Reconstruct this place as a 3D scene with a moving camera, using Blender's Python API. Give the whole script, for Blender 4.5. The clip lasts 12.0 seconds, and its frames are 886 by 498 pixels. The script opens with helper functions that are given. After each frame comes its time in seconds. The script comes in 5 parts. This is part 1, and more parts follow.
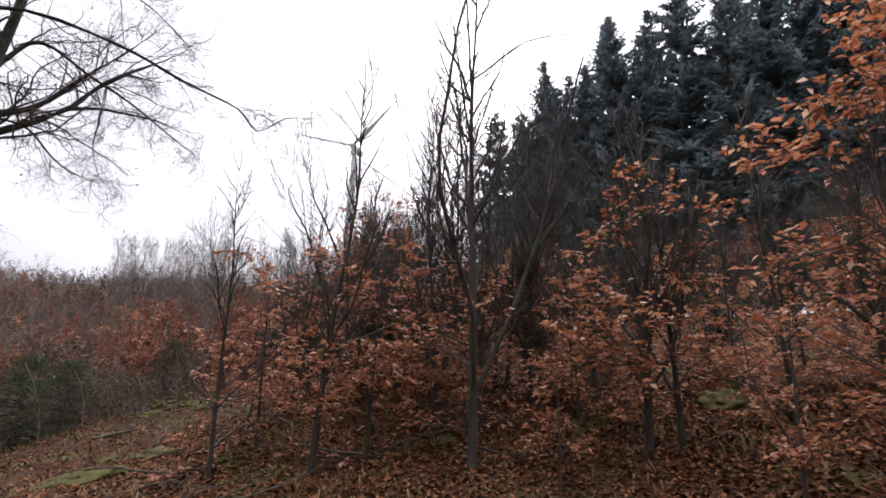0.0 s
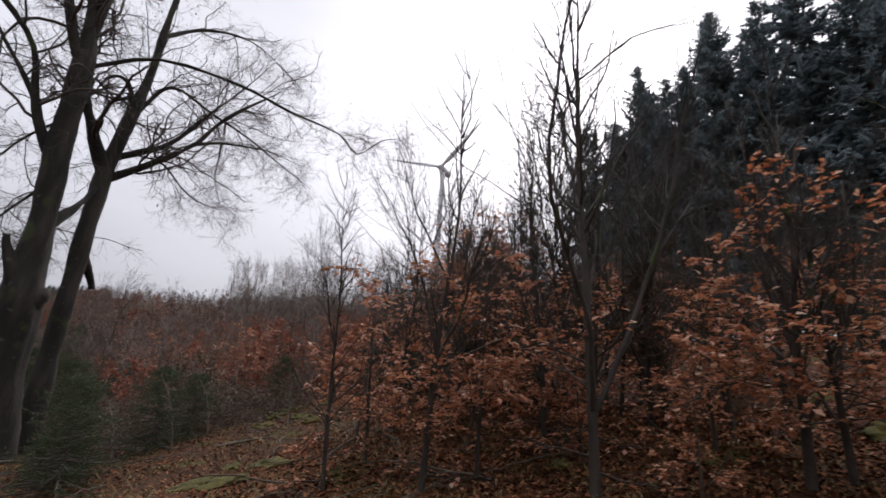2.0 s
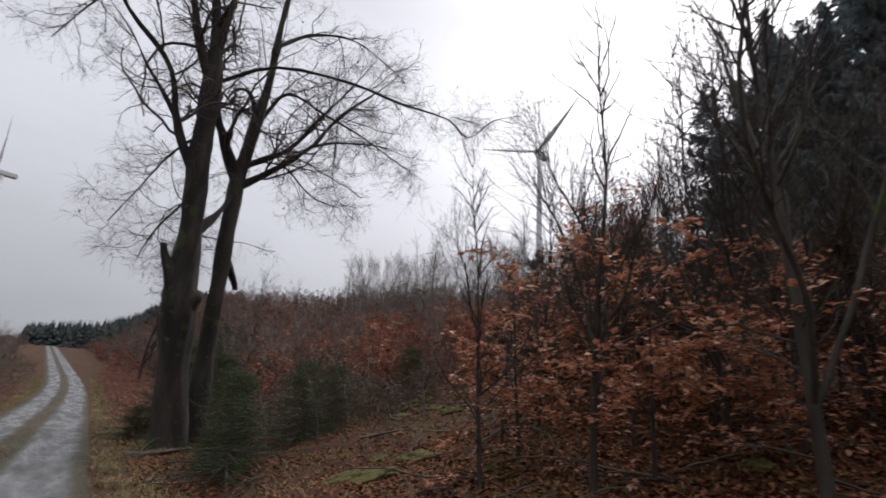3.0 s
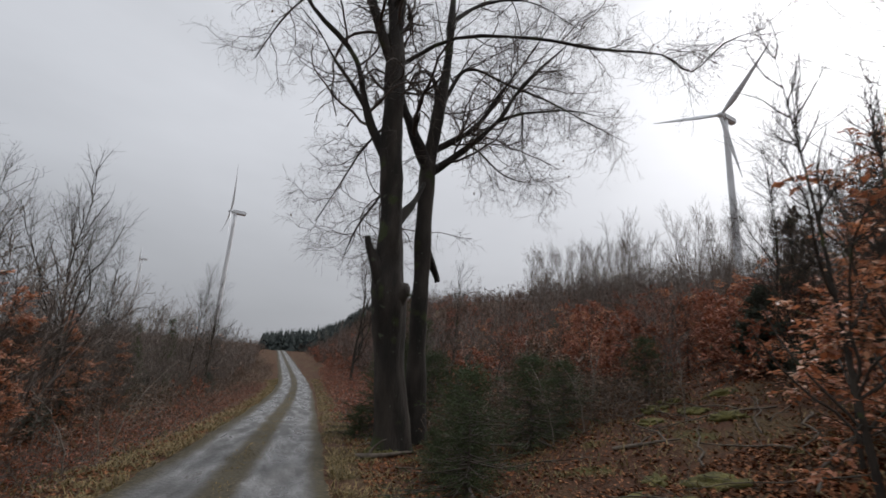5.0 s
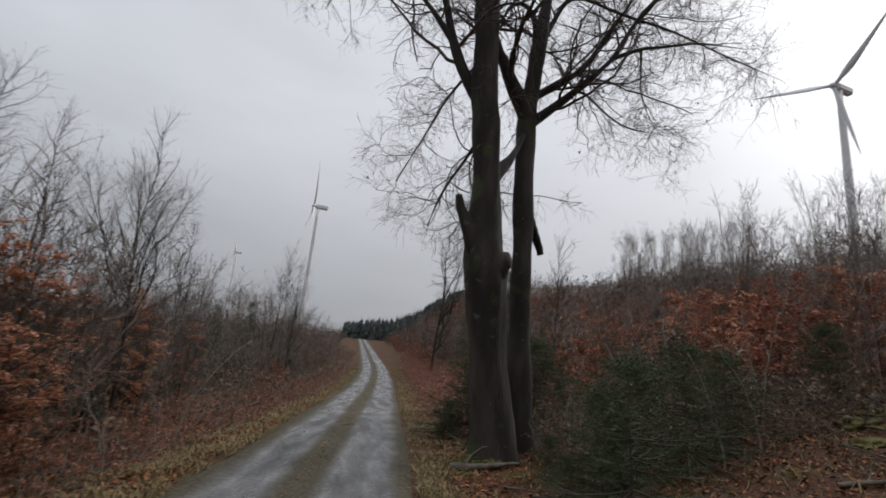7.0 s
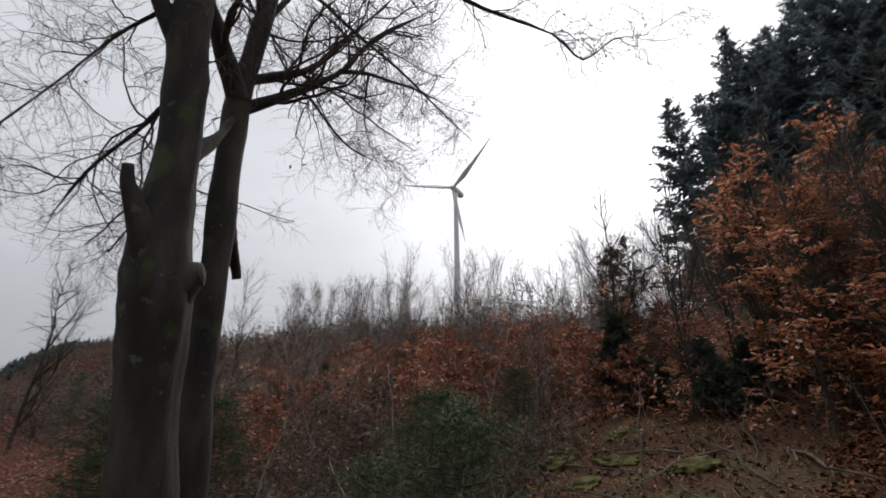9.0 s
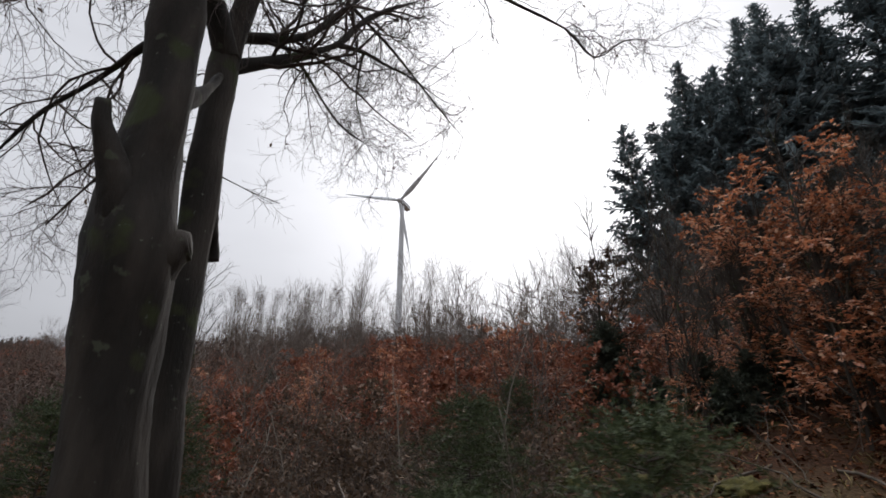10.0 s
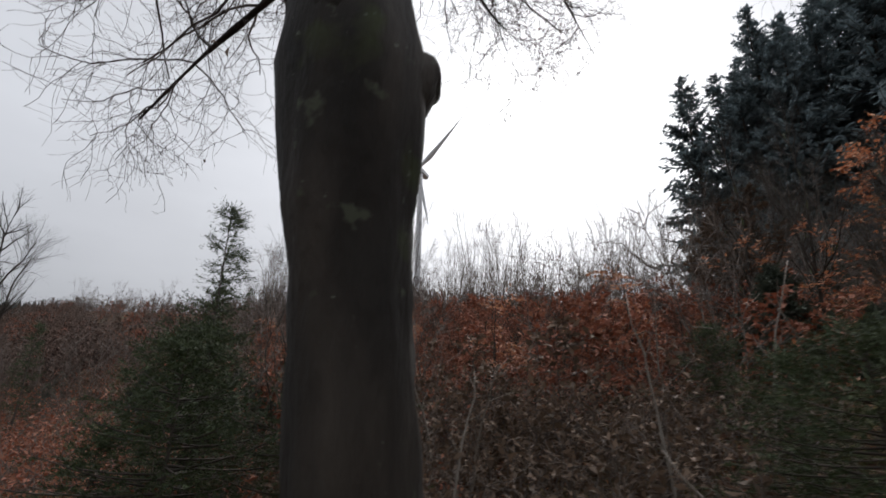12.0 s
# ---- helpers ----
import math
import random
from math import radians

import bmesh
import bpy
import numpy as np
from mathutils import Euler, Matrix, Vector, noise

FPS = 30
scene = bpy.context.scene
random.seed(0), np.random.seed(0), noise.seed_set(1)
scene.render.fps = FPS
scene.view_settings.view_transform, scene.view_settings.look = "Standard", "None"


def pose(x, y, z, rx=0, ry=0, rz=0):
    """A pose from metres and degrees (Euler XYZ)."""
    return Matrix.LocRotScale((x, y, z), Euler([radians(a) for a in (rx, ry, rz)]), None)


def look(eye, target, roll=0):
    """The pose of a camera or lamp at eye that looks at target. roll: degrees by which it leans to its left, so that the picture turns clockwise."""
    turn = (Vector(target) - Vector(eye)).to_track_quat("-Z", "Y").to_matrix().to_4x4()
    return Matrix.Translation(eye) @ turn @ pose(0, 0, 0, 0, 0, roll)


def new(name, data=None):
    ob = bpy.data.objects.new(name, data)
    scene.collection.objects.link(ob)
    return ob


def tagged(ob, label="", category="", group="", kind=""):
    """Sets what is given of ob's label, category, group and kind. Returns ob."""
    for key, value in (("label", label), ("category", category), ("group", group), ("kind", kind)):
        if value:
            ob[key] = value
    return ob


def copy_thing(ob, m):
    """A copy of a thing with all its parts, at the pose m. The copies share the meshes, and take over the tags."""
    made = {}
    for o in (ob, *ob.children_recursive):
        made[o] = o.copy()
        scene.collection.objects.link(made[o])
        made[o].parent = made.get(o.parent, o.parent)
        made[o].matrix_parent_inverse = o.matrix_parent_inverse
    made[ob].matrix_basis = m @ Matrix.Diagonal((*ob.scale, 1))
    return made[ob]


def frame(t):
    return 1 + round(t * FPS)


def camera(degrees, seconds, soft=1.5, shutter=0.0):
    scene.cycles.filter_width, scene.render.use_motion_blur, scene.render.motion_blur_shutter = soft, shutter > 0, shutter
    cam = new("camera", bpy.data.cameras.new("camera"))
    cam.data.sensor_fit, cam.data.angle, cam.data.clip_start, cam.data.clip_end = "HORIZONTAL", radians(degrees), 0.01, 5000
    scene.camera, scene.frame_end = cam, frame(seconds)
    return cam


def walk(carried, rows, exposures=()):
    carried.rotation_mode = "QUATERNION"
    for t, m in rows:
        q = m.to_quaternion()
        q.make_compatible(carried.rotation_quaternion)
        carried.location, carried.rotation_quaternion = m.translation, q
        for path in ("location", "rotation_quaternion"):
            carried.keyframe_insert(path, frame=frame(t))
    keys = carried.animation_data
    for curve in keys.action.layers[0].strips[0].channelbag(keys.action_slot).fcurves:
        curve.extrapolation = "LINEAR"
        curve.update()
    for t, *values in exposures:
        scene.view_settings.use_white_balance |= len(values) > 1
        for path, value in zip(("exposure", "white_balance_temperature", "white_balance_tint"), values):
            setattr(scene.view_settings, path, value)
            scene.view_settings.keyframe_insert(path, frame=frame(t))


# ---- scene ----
cam = camera(83.8, 12.0, soft=1.6, shutter=0.3)
METRES, EYE, TILT, LEAN, TURN = 12.0, 1.55, 0.0, 0.0, 33.3
ROWS = [
    (0.0, 0.0, 0.0, 0.0, -0.63, 17.27, -2.01),
    (0.5, -0.002, -0.0009, 0.0007, 1.52, 18.81, -2.74),
    (1.0, -0.0038, -0.0014, 0.0004, 3.54, 19.55, -3.15),
    (1.5, -0.0071, 0.0008, 0.0001, 5.6, 19.56, -3.37),
    (2.0, -0.0195, 0.0189, -0.0024, 9.63, 18.88, -3.87),
    (2.5, -0.0428, 0.0388, 0.0001, 15.0, 17.76, -3.99),
    (3.0, -0.0761, 0.055, -0.0023, 21.94, 16.94, -3.64),
    (3.5, -0.1106, 0.0717, -0.0037, 28.41, 16.83, -3.14),
    (5.5, -0.2627, 0.1665, -0.0037, 46.17, 14.52, -4.48),
    (6.0, -0.3051, 0.1874, -0.0047, 50.62, 13.69, -5.43),
    (6.5, -0.342, 0.2136, -0.0065, 54.2, 12.97, -5.84),
    (8.5, -0.4915, 0.3175, 0.0018, 20.77, 19.63, -0.39),
    (9.0, -0.5387, 0.3477, 0.0005, 12.53, 21.6, 0.55),
    (9.5, -0.5843, 0.3762, 0.0024, 7.84, 22.7, 0.52),
    (10.0, -0.635, 0.4067, 0.0012, 5.17, 23.22, 0.17),
    (10.5, -0.6779, 0.4413, -0.0002, 4.67, 23.02, -0.4),
    (11.0, -0.7299, 0.4719, -0.0034, 4.94, 22.44, -1.12),
    (11.5, -0.7785, 0.5024, -0.0047, 5.73, 21.37, -1.29),
    (12.0, -0.833, 0.5411, -0.0045, 6.6, 19.74, -0.9),
]
walk_exposures = [(0.0, 1.12, 6350, 17), (1.5, 0.66, 6350, 17), (2.5, 0.47, 6350, 15), (3.5, 0.34, 6350, 13), (5.5, 0.24, 6400, 11), (6.5, 0.28, 6400, 11), (8.5, 0.26, 6400, 11), (10.0, 0.28, 6400, 12), (11.5, 0.26, 6400, 12), (12.0, 0.24, 6350, 11)]
walk(cam, [(t, pose(0, 0, EYE, TILT, LEAN, TURN) @ pose(METRES * x, METRES * y, METRES * z, 90 + pitch, roll, yaw)) for t, x, y, z, yaw, pitch, roll in ROWS], walk_exposures)

# ---- overcast daylight, brightest where the sun stands behind the cloud ----
SUN_AZ, SUN_EL = 27.0, 36.0      # degrees west of the hill side (+y), and up
SUN_DIR = Vector((-math.sin(radians(SUN_AZ)) * math.cos(radians(SUN_EL)), math.cos(radians(SUN_AZ)) * math.cos(radians(SUN_EL)), math.sin(radians(SUN_EL))))


def build_sky():
    world = bpy.data.worlds.new("overcast_sky")
    world.use_nodes = True
    nt = world.node_tree
    nt.nodes.clear()
    n, link = nt.nodes.new, nt.links.new
    out = n("ShaderNodeOutputWorld")
    sky = n("ShaderNodeTexSky")
    sky.sky_type, sky.sun_disc = "NISHITA", False
    sky.sun_elevation, sky.sun_rotation = radians(SUN_EL), radians(-SUN_AZ)
    sky.dust_density = 4.0
    grey = n("ShaderNodeHueSaturation")
    grey.inputs["Saturation"].default_value = 0.12
    link(sky.outputs[0], grey.inputs["Color"])
    clear = n("ShaderNodeBackground")
    clear.inputs["Strength"].default_value = 0.015
    link(grey.outputs[0], clear.inputs["Color"])
    # the cloud sheet: a soft bright patch round the hidden sun, faint layers elsewhere
    co = n("ShaderNodeTexCoord")
    dot = n("ShaderNodeVectorMath")
    dot.operation = "DOT_PRODUCT"
    dot.inputs[1].default_value = SUN_DIR
    link(co.outputs["Generated"], dot.inputs[0])
    ramp = n("ShaderNodeValToRGB")
    e = ramp.color_ramp.elements
    e[0].position, e[0].color = 0.0, (0.45, 0.47, 0.50, 1)
    e[1].position, e[1].color = 1.0, (0.82, 0.82, 0.84, 1)
    for p, c in ((0.35, (0.50, 0.517, 0.545, 1)), (0.62, (0.53, 0.545, 0.575, 1)), (0.85, (0.555, 0.567, 0.595, 1)), (0.95, (0.68, 0.686, 0.71, 1))):
        s = e.new(p)
        s.color = c
    link(dot.outputs["Value"], ramp.inputs[0])
    stretch = n("ShaderNodeMapping")
    stretch.inputs["Scale"].default_value = (1.6, 1.6, 5.0)
    link(co.outputs["Generated"], stretch.inputs[0])
    cloud = n("ShaderNodeTexNoise")
    cloud.inputs["Scale"].default_value, cloud.inputs["Detail"].default_value = 1.6, 4.0
    link(stretch.outputs[0], cloud.inputs["Vector"])
    cr = n("ShaderNodeMapRange")
    cr.inputs["From Min"].default_value, cr.inputs["From Max"].default_value = 0.3, 0.7
    cr.inputs["To Min"].default_value, cr.inputs["To Max"].default_value = 0.93, 1.06
    link(cloud.outputs[0], cr.inputs[0])
    # an overcast sky is brighter overhead than low down
    high = n("ShaderNodeSeparateXYZ")
    link(co.outputs["Generated"], high.inputs[0])
    zen = n("ShaderNodeMapRange")
    zen.interpolation_type = "SMOOTHSTEP"
    zen.inputs["From Min"].default_value, zen.inputs["From Max"].default_value = 0.68, 1.0
    zen.inputs["To Min"].default_value, zen.inputs["To Max"].default_value = 1.0, 4.6
    link(high.outputs[2], zen.inputs[0])
    low = n("ShaderNodeMapRange")
    low.interpolation_type = "SMOOTHSTEP"
    low.inputs["From Min"].default_value, low.inputs["From Max"].default_value = 0.02, 0.5
    low.inputs["To Min"].default_value, low.inputs["To Max"].default_value = 0.53, 1.05
    link(high.outputs[2], low.inputs[0])
    lum0 = n("ShaderNodeMath")
    lum0.operation = "MULTIPLY"
    link(cr.outputs[0], lum0.inputs[0])
    link(low.outputs[0], lum0.inputs[1])
    lum = n("ShaderNodeMath")
    lum.operation = "MULTIPLY"
    link(lum0.outputs[0], lum.inputs[0])
    link(zen.outputs[0], lum.inputs[1])
    mul = n("ShaderNodeVectorMath")
    mul.operation = "SCALE"
    link(ramp.outputs[0], mul.inputs[0])
    link(lum.outputs[0], mul.inputs["Scale"])
    sheet = n("ShaderNodeBackground")
    sheet.inputs["Strength"].default_value = 0.93
    link(mul.outputs[0], sheet.inputs["Color"])
    both = n("ShaderNodeAddShader")
    link(clear.outputs[0], both.inputs[0])
    link(sheet.outputs[0], both.inputs[1])
    link(both.outputs[0], out.inputs["Surface"])
    scene.world = world
    sun = bpy.data.lights.new("sun", "SUN")
    sun.energy, sun.angle, sun.color = 0.9, radians(25), (1.0, 0.96, 0.9)
    ob = new("sun", sun)
    ob.matrix_basis = look(SUN_DIR * 100, (0, 0, 0))


build_sky()


# ---- materials ----
def material(name, colours, scale=4.0, detail=5.0, rough=0.8, bump=0.3, bump_scale=40.0, island=0.0, spots=None, through_light=0.0, stretch=(1, 1, 1), gloss=0.3, obj_random=0.0, metal=0.0):
    """colours: (position, rgb) stops over coarse and fine noise; island: share of the random value of each loose piece; spots: (rgb, noise scale, threshold)."""
    mat = bpy.data.materials.new(name)
    mat.use_nodes = True
    nt = mat.node_tree
    n, link = nt.nodes.new, nt.links.new
    b = nt.nodes["Principled BSDF"]
    co = n("ShaderNodeTexCoord")
    mp = n("ShaderNodeMapping")
    mp.inputs["Scale"].default_value = stretch
    link(co.outputs["Object"], mp.inputs[0])
    coarse = n("ShaderNodeTexNoise")
    coarse.inputs["Scale"].default_value, coarse.inputs["Detail"].default_value = scale, detail
    link(mp.outputs[0], coarse.inputs["Vector"])
    value = coarse.outputs[0]
    if island or obj_random:
        if island:
            geo = n("ShaderNodeNewGeometry")
            rnd = geo.outputs["Random Per Island"]
        else:
            inf = n("ShaderNodeObjectInfo")
            rnd = inf.outputs["Random"]
        mix = n("ShaderNodeMix")
        mix.inputs[0].default_value = island or obj_random
        link(value, mix.inputs[2])
        link(rnd, mix.inputs[3])
        value = mix.outputs[0]
    ramp = n("ShaderNodeValToRGB")
    e = ramp.color_ramp.elements
    for k, (p, c) in enumerate(colours):
        s = e[k] if k < 2 else e.new(p)
        s.position, s.color = p, (*c, 1)
    link(value, ramp.inputs[0])
    colour = ramp.outputs[0]
    if spots:
        for rgb, sc, th in spots:
            sp = n("ShaderNodeTexNoise")
            sp.inputs["Scale"].default_value, sp.inputs["Detail"].default_value = sc, 4.0
            link(co.outputs["Object"], sp.inputs["Vector"])
            st = n("ShaderNodeMapRange")
            st.inputs["From Min"].default_value, st.inputs["From Max"].default_value = th, th + 0.06
            link(sp.outputs[0], st.inputs[0])
            mx = n("ShaderNodeMix")
            mx.data_type = "RGBA"
            link(st.outputs[0], mx.inputs[0])
            link(colour, mx.inputs[6])
            mx.inputs[7].default_value = (*rgb, 1)
            colour = mx.outputs[2]
    link(colour, b.inputs["Base Color"])
    b.inputs["Roughness"].default_value = rough
    b.inputs["Specular IOR Level"].default_value = gloss
    b.inputs["Metallic"].default_value = metal
    if bump:
        fine = n("ShaderNodeTexNoise")
        fine.inputs["Scale"].default_value, fine.inputs["Detail"].default_value = bump_scale, 4.0
        link(mp.outputs[0], fine.inputs["Vector"])
        bm = n("ShaderNodeBump")
        bm.inputs["Strength"].default_value, bm.inputs["Distance"].default_value = bump, 0.02
        link(fine.outputs[0], bm.inputs["Height"])
        link(bm.outputs[0], b.inputs["Normal"])
    if through_light:
        tr = n("ShaderNodeBsdfTranslucent")
        link(colour, tr.inputs["Color"])
        ms = n("ShaderNodeMixShader")
        ms.inputs[0].default_value = through_light
        link(b.outputs[0], ms.inputs[1])
        link(tr.outputs[0], ms.inputs[2])
        link(ms.outputs[0], nt.nodes["Material Output"].inputs["Surface"])
    return mat


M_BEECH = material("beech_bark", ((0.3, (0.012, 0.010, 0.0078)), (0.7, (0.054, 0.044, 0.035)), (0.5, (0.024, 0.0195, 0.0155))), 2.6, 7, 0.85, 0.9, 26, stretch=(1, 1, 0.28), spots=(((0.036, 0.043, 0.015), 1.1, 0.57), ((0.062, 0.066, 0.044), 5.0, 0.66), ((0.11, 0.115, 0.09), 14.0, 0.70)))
M_TWIG = material("bare_twig", ((0.3, (0.05, 0.038, 0.032)), (0.7, (0.10, 0.078, 0.066))), 3.0, 3, 0.8, 0, island=0.5)
M_STEM = material("sapling_bark", ((0.3, (0.022, 0.018, 0.014)), (0.7, (0.064, 0.052, 0.041))), 5.0, 5, 0.85, 0.4, 40, stretch=(1, 1, 0.4), spots=(((0.05, 0.065, 0.02), 2.5, 0.62),))
M_BRUSH = material("brushwood", ((0.3, (0.085, 0.068, 0.057)), (0.7, (0.18, 0.145, 0.12))), 3.0, 3, 0.8, 0, island=0.5)
M_PALE = material("pale_twig", ((0.3, (0.13, 0.11, 0.09)), (0.7, (0.25, 0.215, 0.18))), 3.0, 3, 0.8, 0, island=0.5)
M_RUSSET = material("russet_leaf", ((0.1, (0.22, 0.075, 0.036)), (0.9, (0.62, 0.45, 0.33)), (0.45, (0.39, 0.14, 0.062)), (0.7, (0.48, 0.215, 0.108))), 0.8, 3, 0.40, 0, island=0.75, through_light=0.45, gloss=0.55)
M_REDLEAF = material("red_brown_leaf", ((0.1, (0.135, 0.045, 0.026)), (0.9, (0.40, 0.20, 0.13)), (0.5, (0.26, 0.088, 0.048))), 0.5, 3, 0.6, 0, island=0.7, through_light=0.25, gloss=0.25)
M_DARKLEAF = material("dark_dry_leaf", ((0.2, (0.065, 0.043, 0.028)), (0.8, (0.19, 0.128, 0.088))), 0.8, 3, 0.6, 0, island=0.7, through_light=0.2, gloss=0.15)
# tall spruces: the mist's pale blue veil is mixed into the needle colour
M_HAZED_SPRUCE = material("hazed_spruce_needle", ((0.2, (0.09, 0.118, 0.125)), (0.8, (0.20, 0.245, 0.255))), 0.6, 3, 0.6, 0, island=0.6, through_light=0.45)
M_YOUNGSPRUCE = material("young_spruce_needle", ((0.2, (0.022, 0.034, 0.015)), (0.8, (0.075, 0.094, 0.036))), 1.5, 3, 0.7, 0, island=0.55, through_light=0.12)
M_DARKSPRUCE = material("dark_spruce_needle", ((0.2, (0.045, 0.055, 0.042)), (0.8, (0.11, 0.128, 0.095))), 0.8, 3, 0.7, 0, island=0.6, through_light=0.25)
M_FARSPRUCE = material("distant_spruce_needle", ((0.2, (0.024, 0.030, 0.028)), (0.8, (0.062, 0.072, 0.067))), 0.5, 3, 0.8, 0, island=0.6, gloss=0.1)
M_BARKSPRUCE = material("spruce_bark", ((0.3, (0.04, 0.032, 0.026)), (0.7, (0.11, 0.09, 0.075))), 4.0, 5, 0.9, 0.5, 30, stretch=(1, 1, 0.5))
M_LITTER = material("leaf_litter", ((0.1, (0.045, 0.018, 0.009)), (0.9, (0.25, 0.115, 0.055)), (0.5, (0.125, 0.046, 0.019))), 1.0, 3, 0.75, 0, island=0.8, gloss=0.06)
M_GRASS = material("dead_grass", ((0.15, (0.065, 0.055, 0.022)), (0.85, (0.27, 0.195, 0.09)), (0.5, (0.15, 0.112, 0.046))), 0.6, 4, 0.7, 0, island=0.6, through_light=0.2)
M_MOSS = material("moss", ((0.3, (0.028, 0.027, 0.009)), (0.7, (0.115, 0.10, 0.026))), 9.0, 5, 0.95, 0.8, 90)
M_DEADWOOD = material("dead_wood", ((0.3, (0.04, 0.032, 0.025)), (0.7, (0.13, 0.105, 0.08))), 6.0, 5, 0.85, 0.5, 50)
M_PAINT = material("turbine_paint", ((0.3, (0.56, 0.57, 0.58)), (0.7, (0.64, 0.65, 0.66))), 0.08, 3, 0.45, 0)
M_HEATH = material("far_scrub", ((0.25, (0.055, 0.036, 0.03)), (0.75, (0.17, 0.115, 0.09)), (0.5, (0.10, 0.065, 0.05))), 0.15, 4, 0.9, 0, island=0.6)


def ground_material():
    mat = bpy.data.materials.new("forest_floor")
    mat.use_nodes = True
    nt = mat.node_tree
    n, link = nt.nodes.new, nt.links.new
    b = nt.nodes["Principled BSDF"]
    co = n("ShaderNodeTexCoord")

    def noise_node(scale, detail=5.0):
        t = n("ShaderNodeTexNoise")
        t.inputs["Scale"].default_value, t.inputs["Detail"].default_value = scale, detail
        link(co.outputs["Object"], t.inputs["Vector"])
        return t.outputs[0]

    def ramp_node(v, stops):
        r = n("ShaderNodeValToRGB")
        for k, (p, c) in enumerate(stops):
            s = r.color_ramp.elements[k] if k < 2 else r.color_ramp.elements.new(p)
            s.position, s.color = p, (*c, 1)
        link(v, r.inputs[0])
        return r.outputs[0]

    def blend(v, lo, hi, a, c):
        m = n("ShaderNodeMapRange")
        m.inputs["From Min"].default_value, m.inputs["From Max"].default_value = lo, hi
        link(v, m.inputs[0])
        x = n("ShaderNodeMix")
        x.data_type = "RGBA"
        link(m.outputs[0], x.inputs[0])
        link(a, x.inputs[6])
        link(c, x.inputs[7])
        return x.outputs[2]

    litter = ramp_node(noise_node(28, 6), ((0.3, (0.018, 0.010, 0.006)), (0.7, (0.10, 0.046, 0.024)), (0.5, (0.05, 0.023, 0.012))))
    straw = ramp_node(noise_node(45, 6), ((0.3, (0.032, 0.023, 0.012)), (0.7, (0.12, 0.080, 0.042))))
    moss = ramp_node(noise_node(30, 5), ((0.3, (0.03, 0.035, 0.01)), (0.7, (0.11, 0.12, 0.03))))
    c = blend(noise_node(0.55, 4), 0.55, 0.7, litter, straw)
    c = blend(noise_node(0.8, 5), 0.58, 0.74, c, moss)
    link(c, b.inputs["Base Color"])
    b.inputs["Roughness"].default_value = 0.85
    b.inputs["Specular IOR Level"].default_value = 0.1
    bm = n("ShaderNodeBump")
    bm.inputs["Strength"].default_value, bm.inputs["Distance"].default_value = 0.9, 0.04
    link(noise_node(22, 6), bm.inputs["Height"])
    link(bm.outputs[0], b.inputs["Normal"])
    return mat


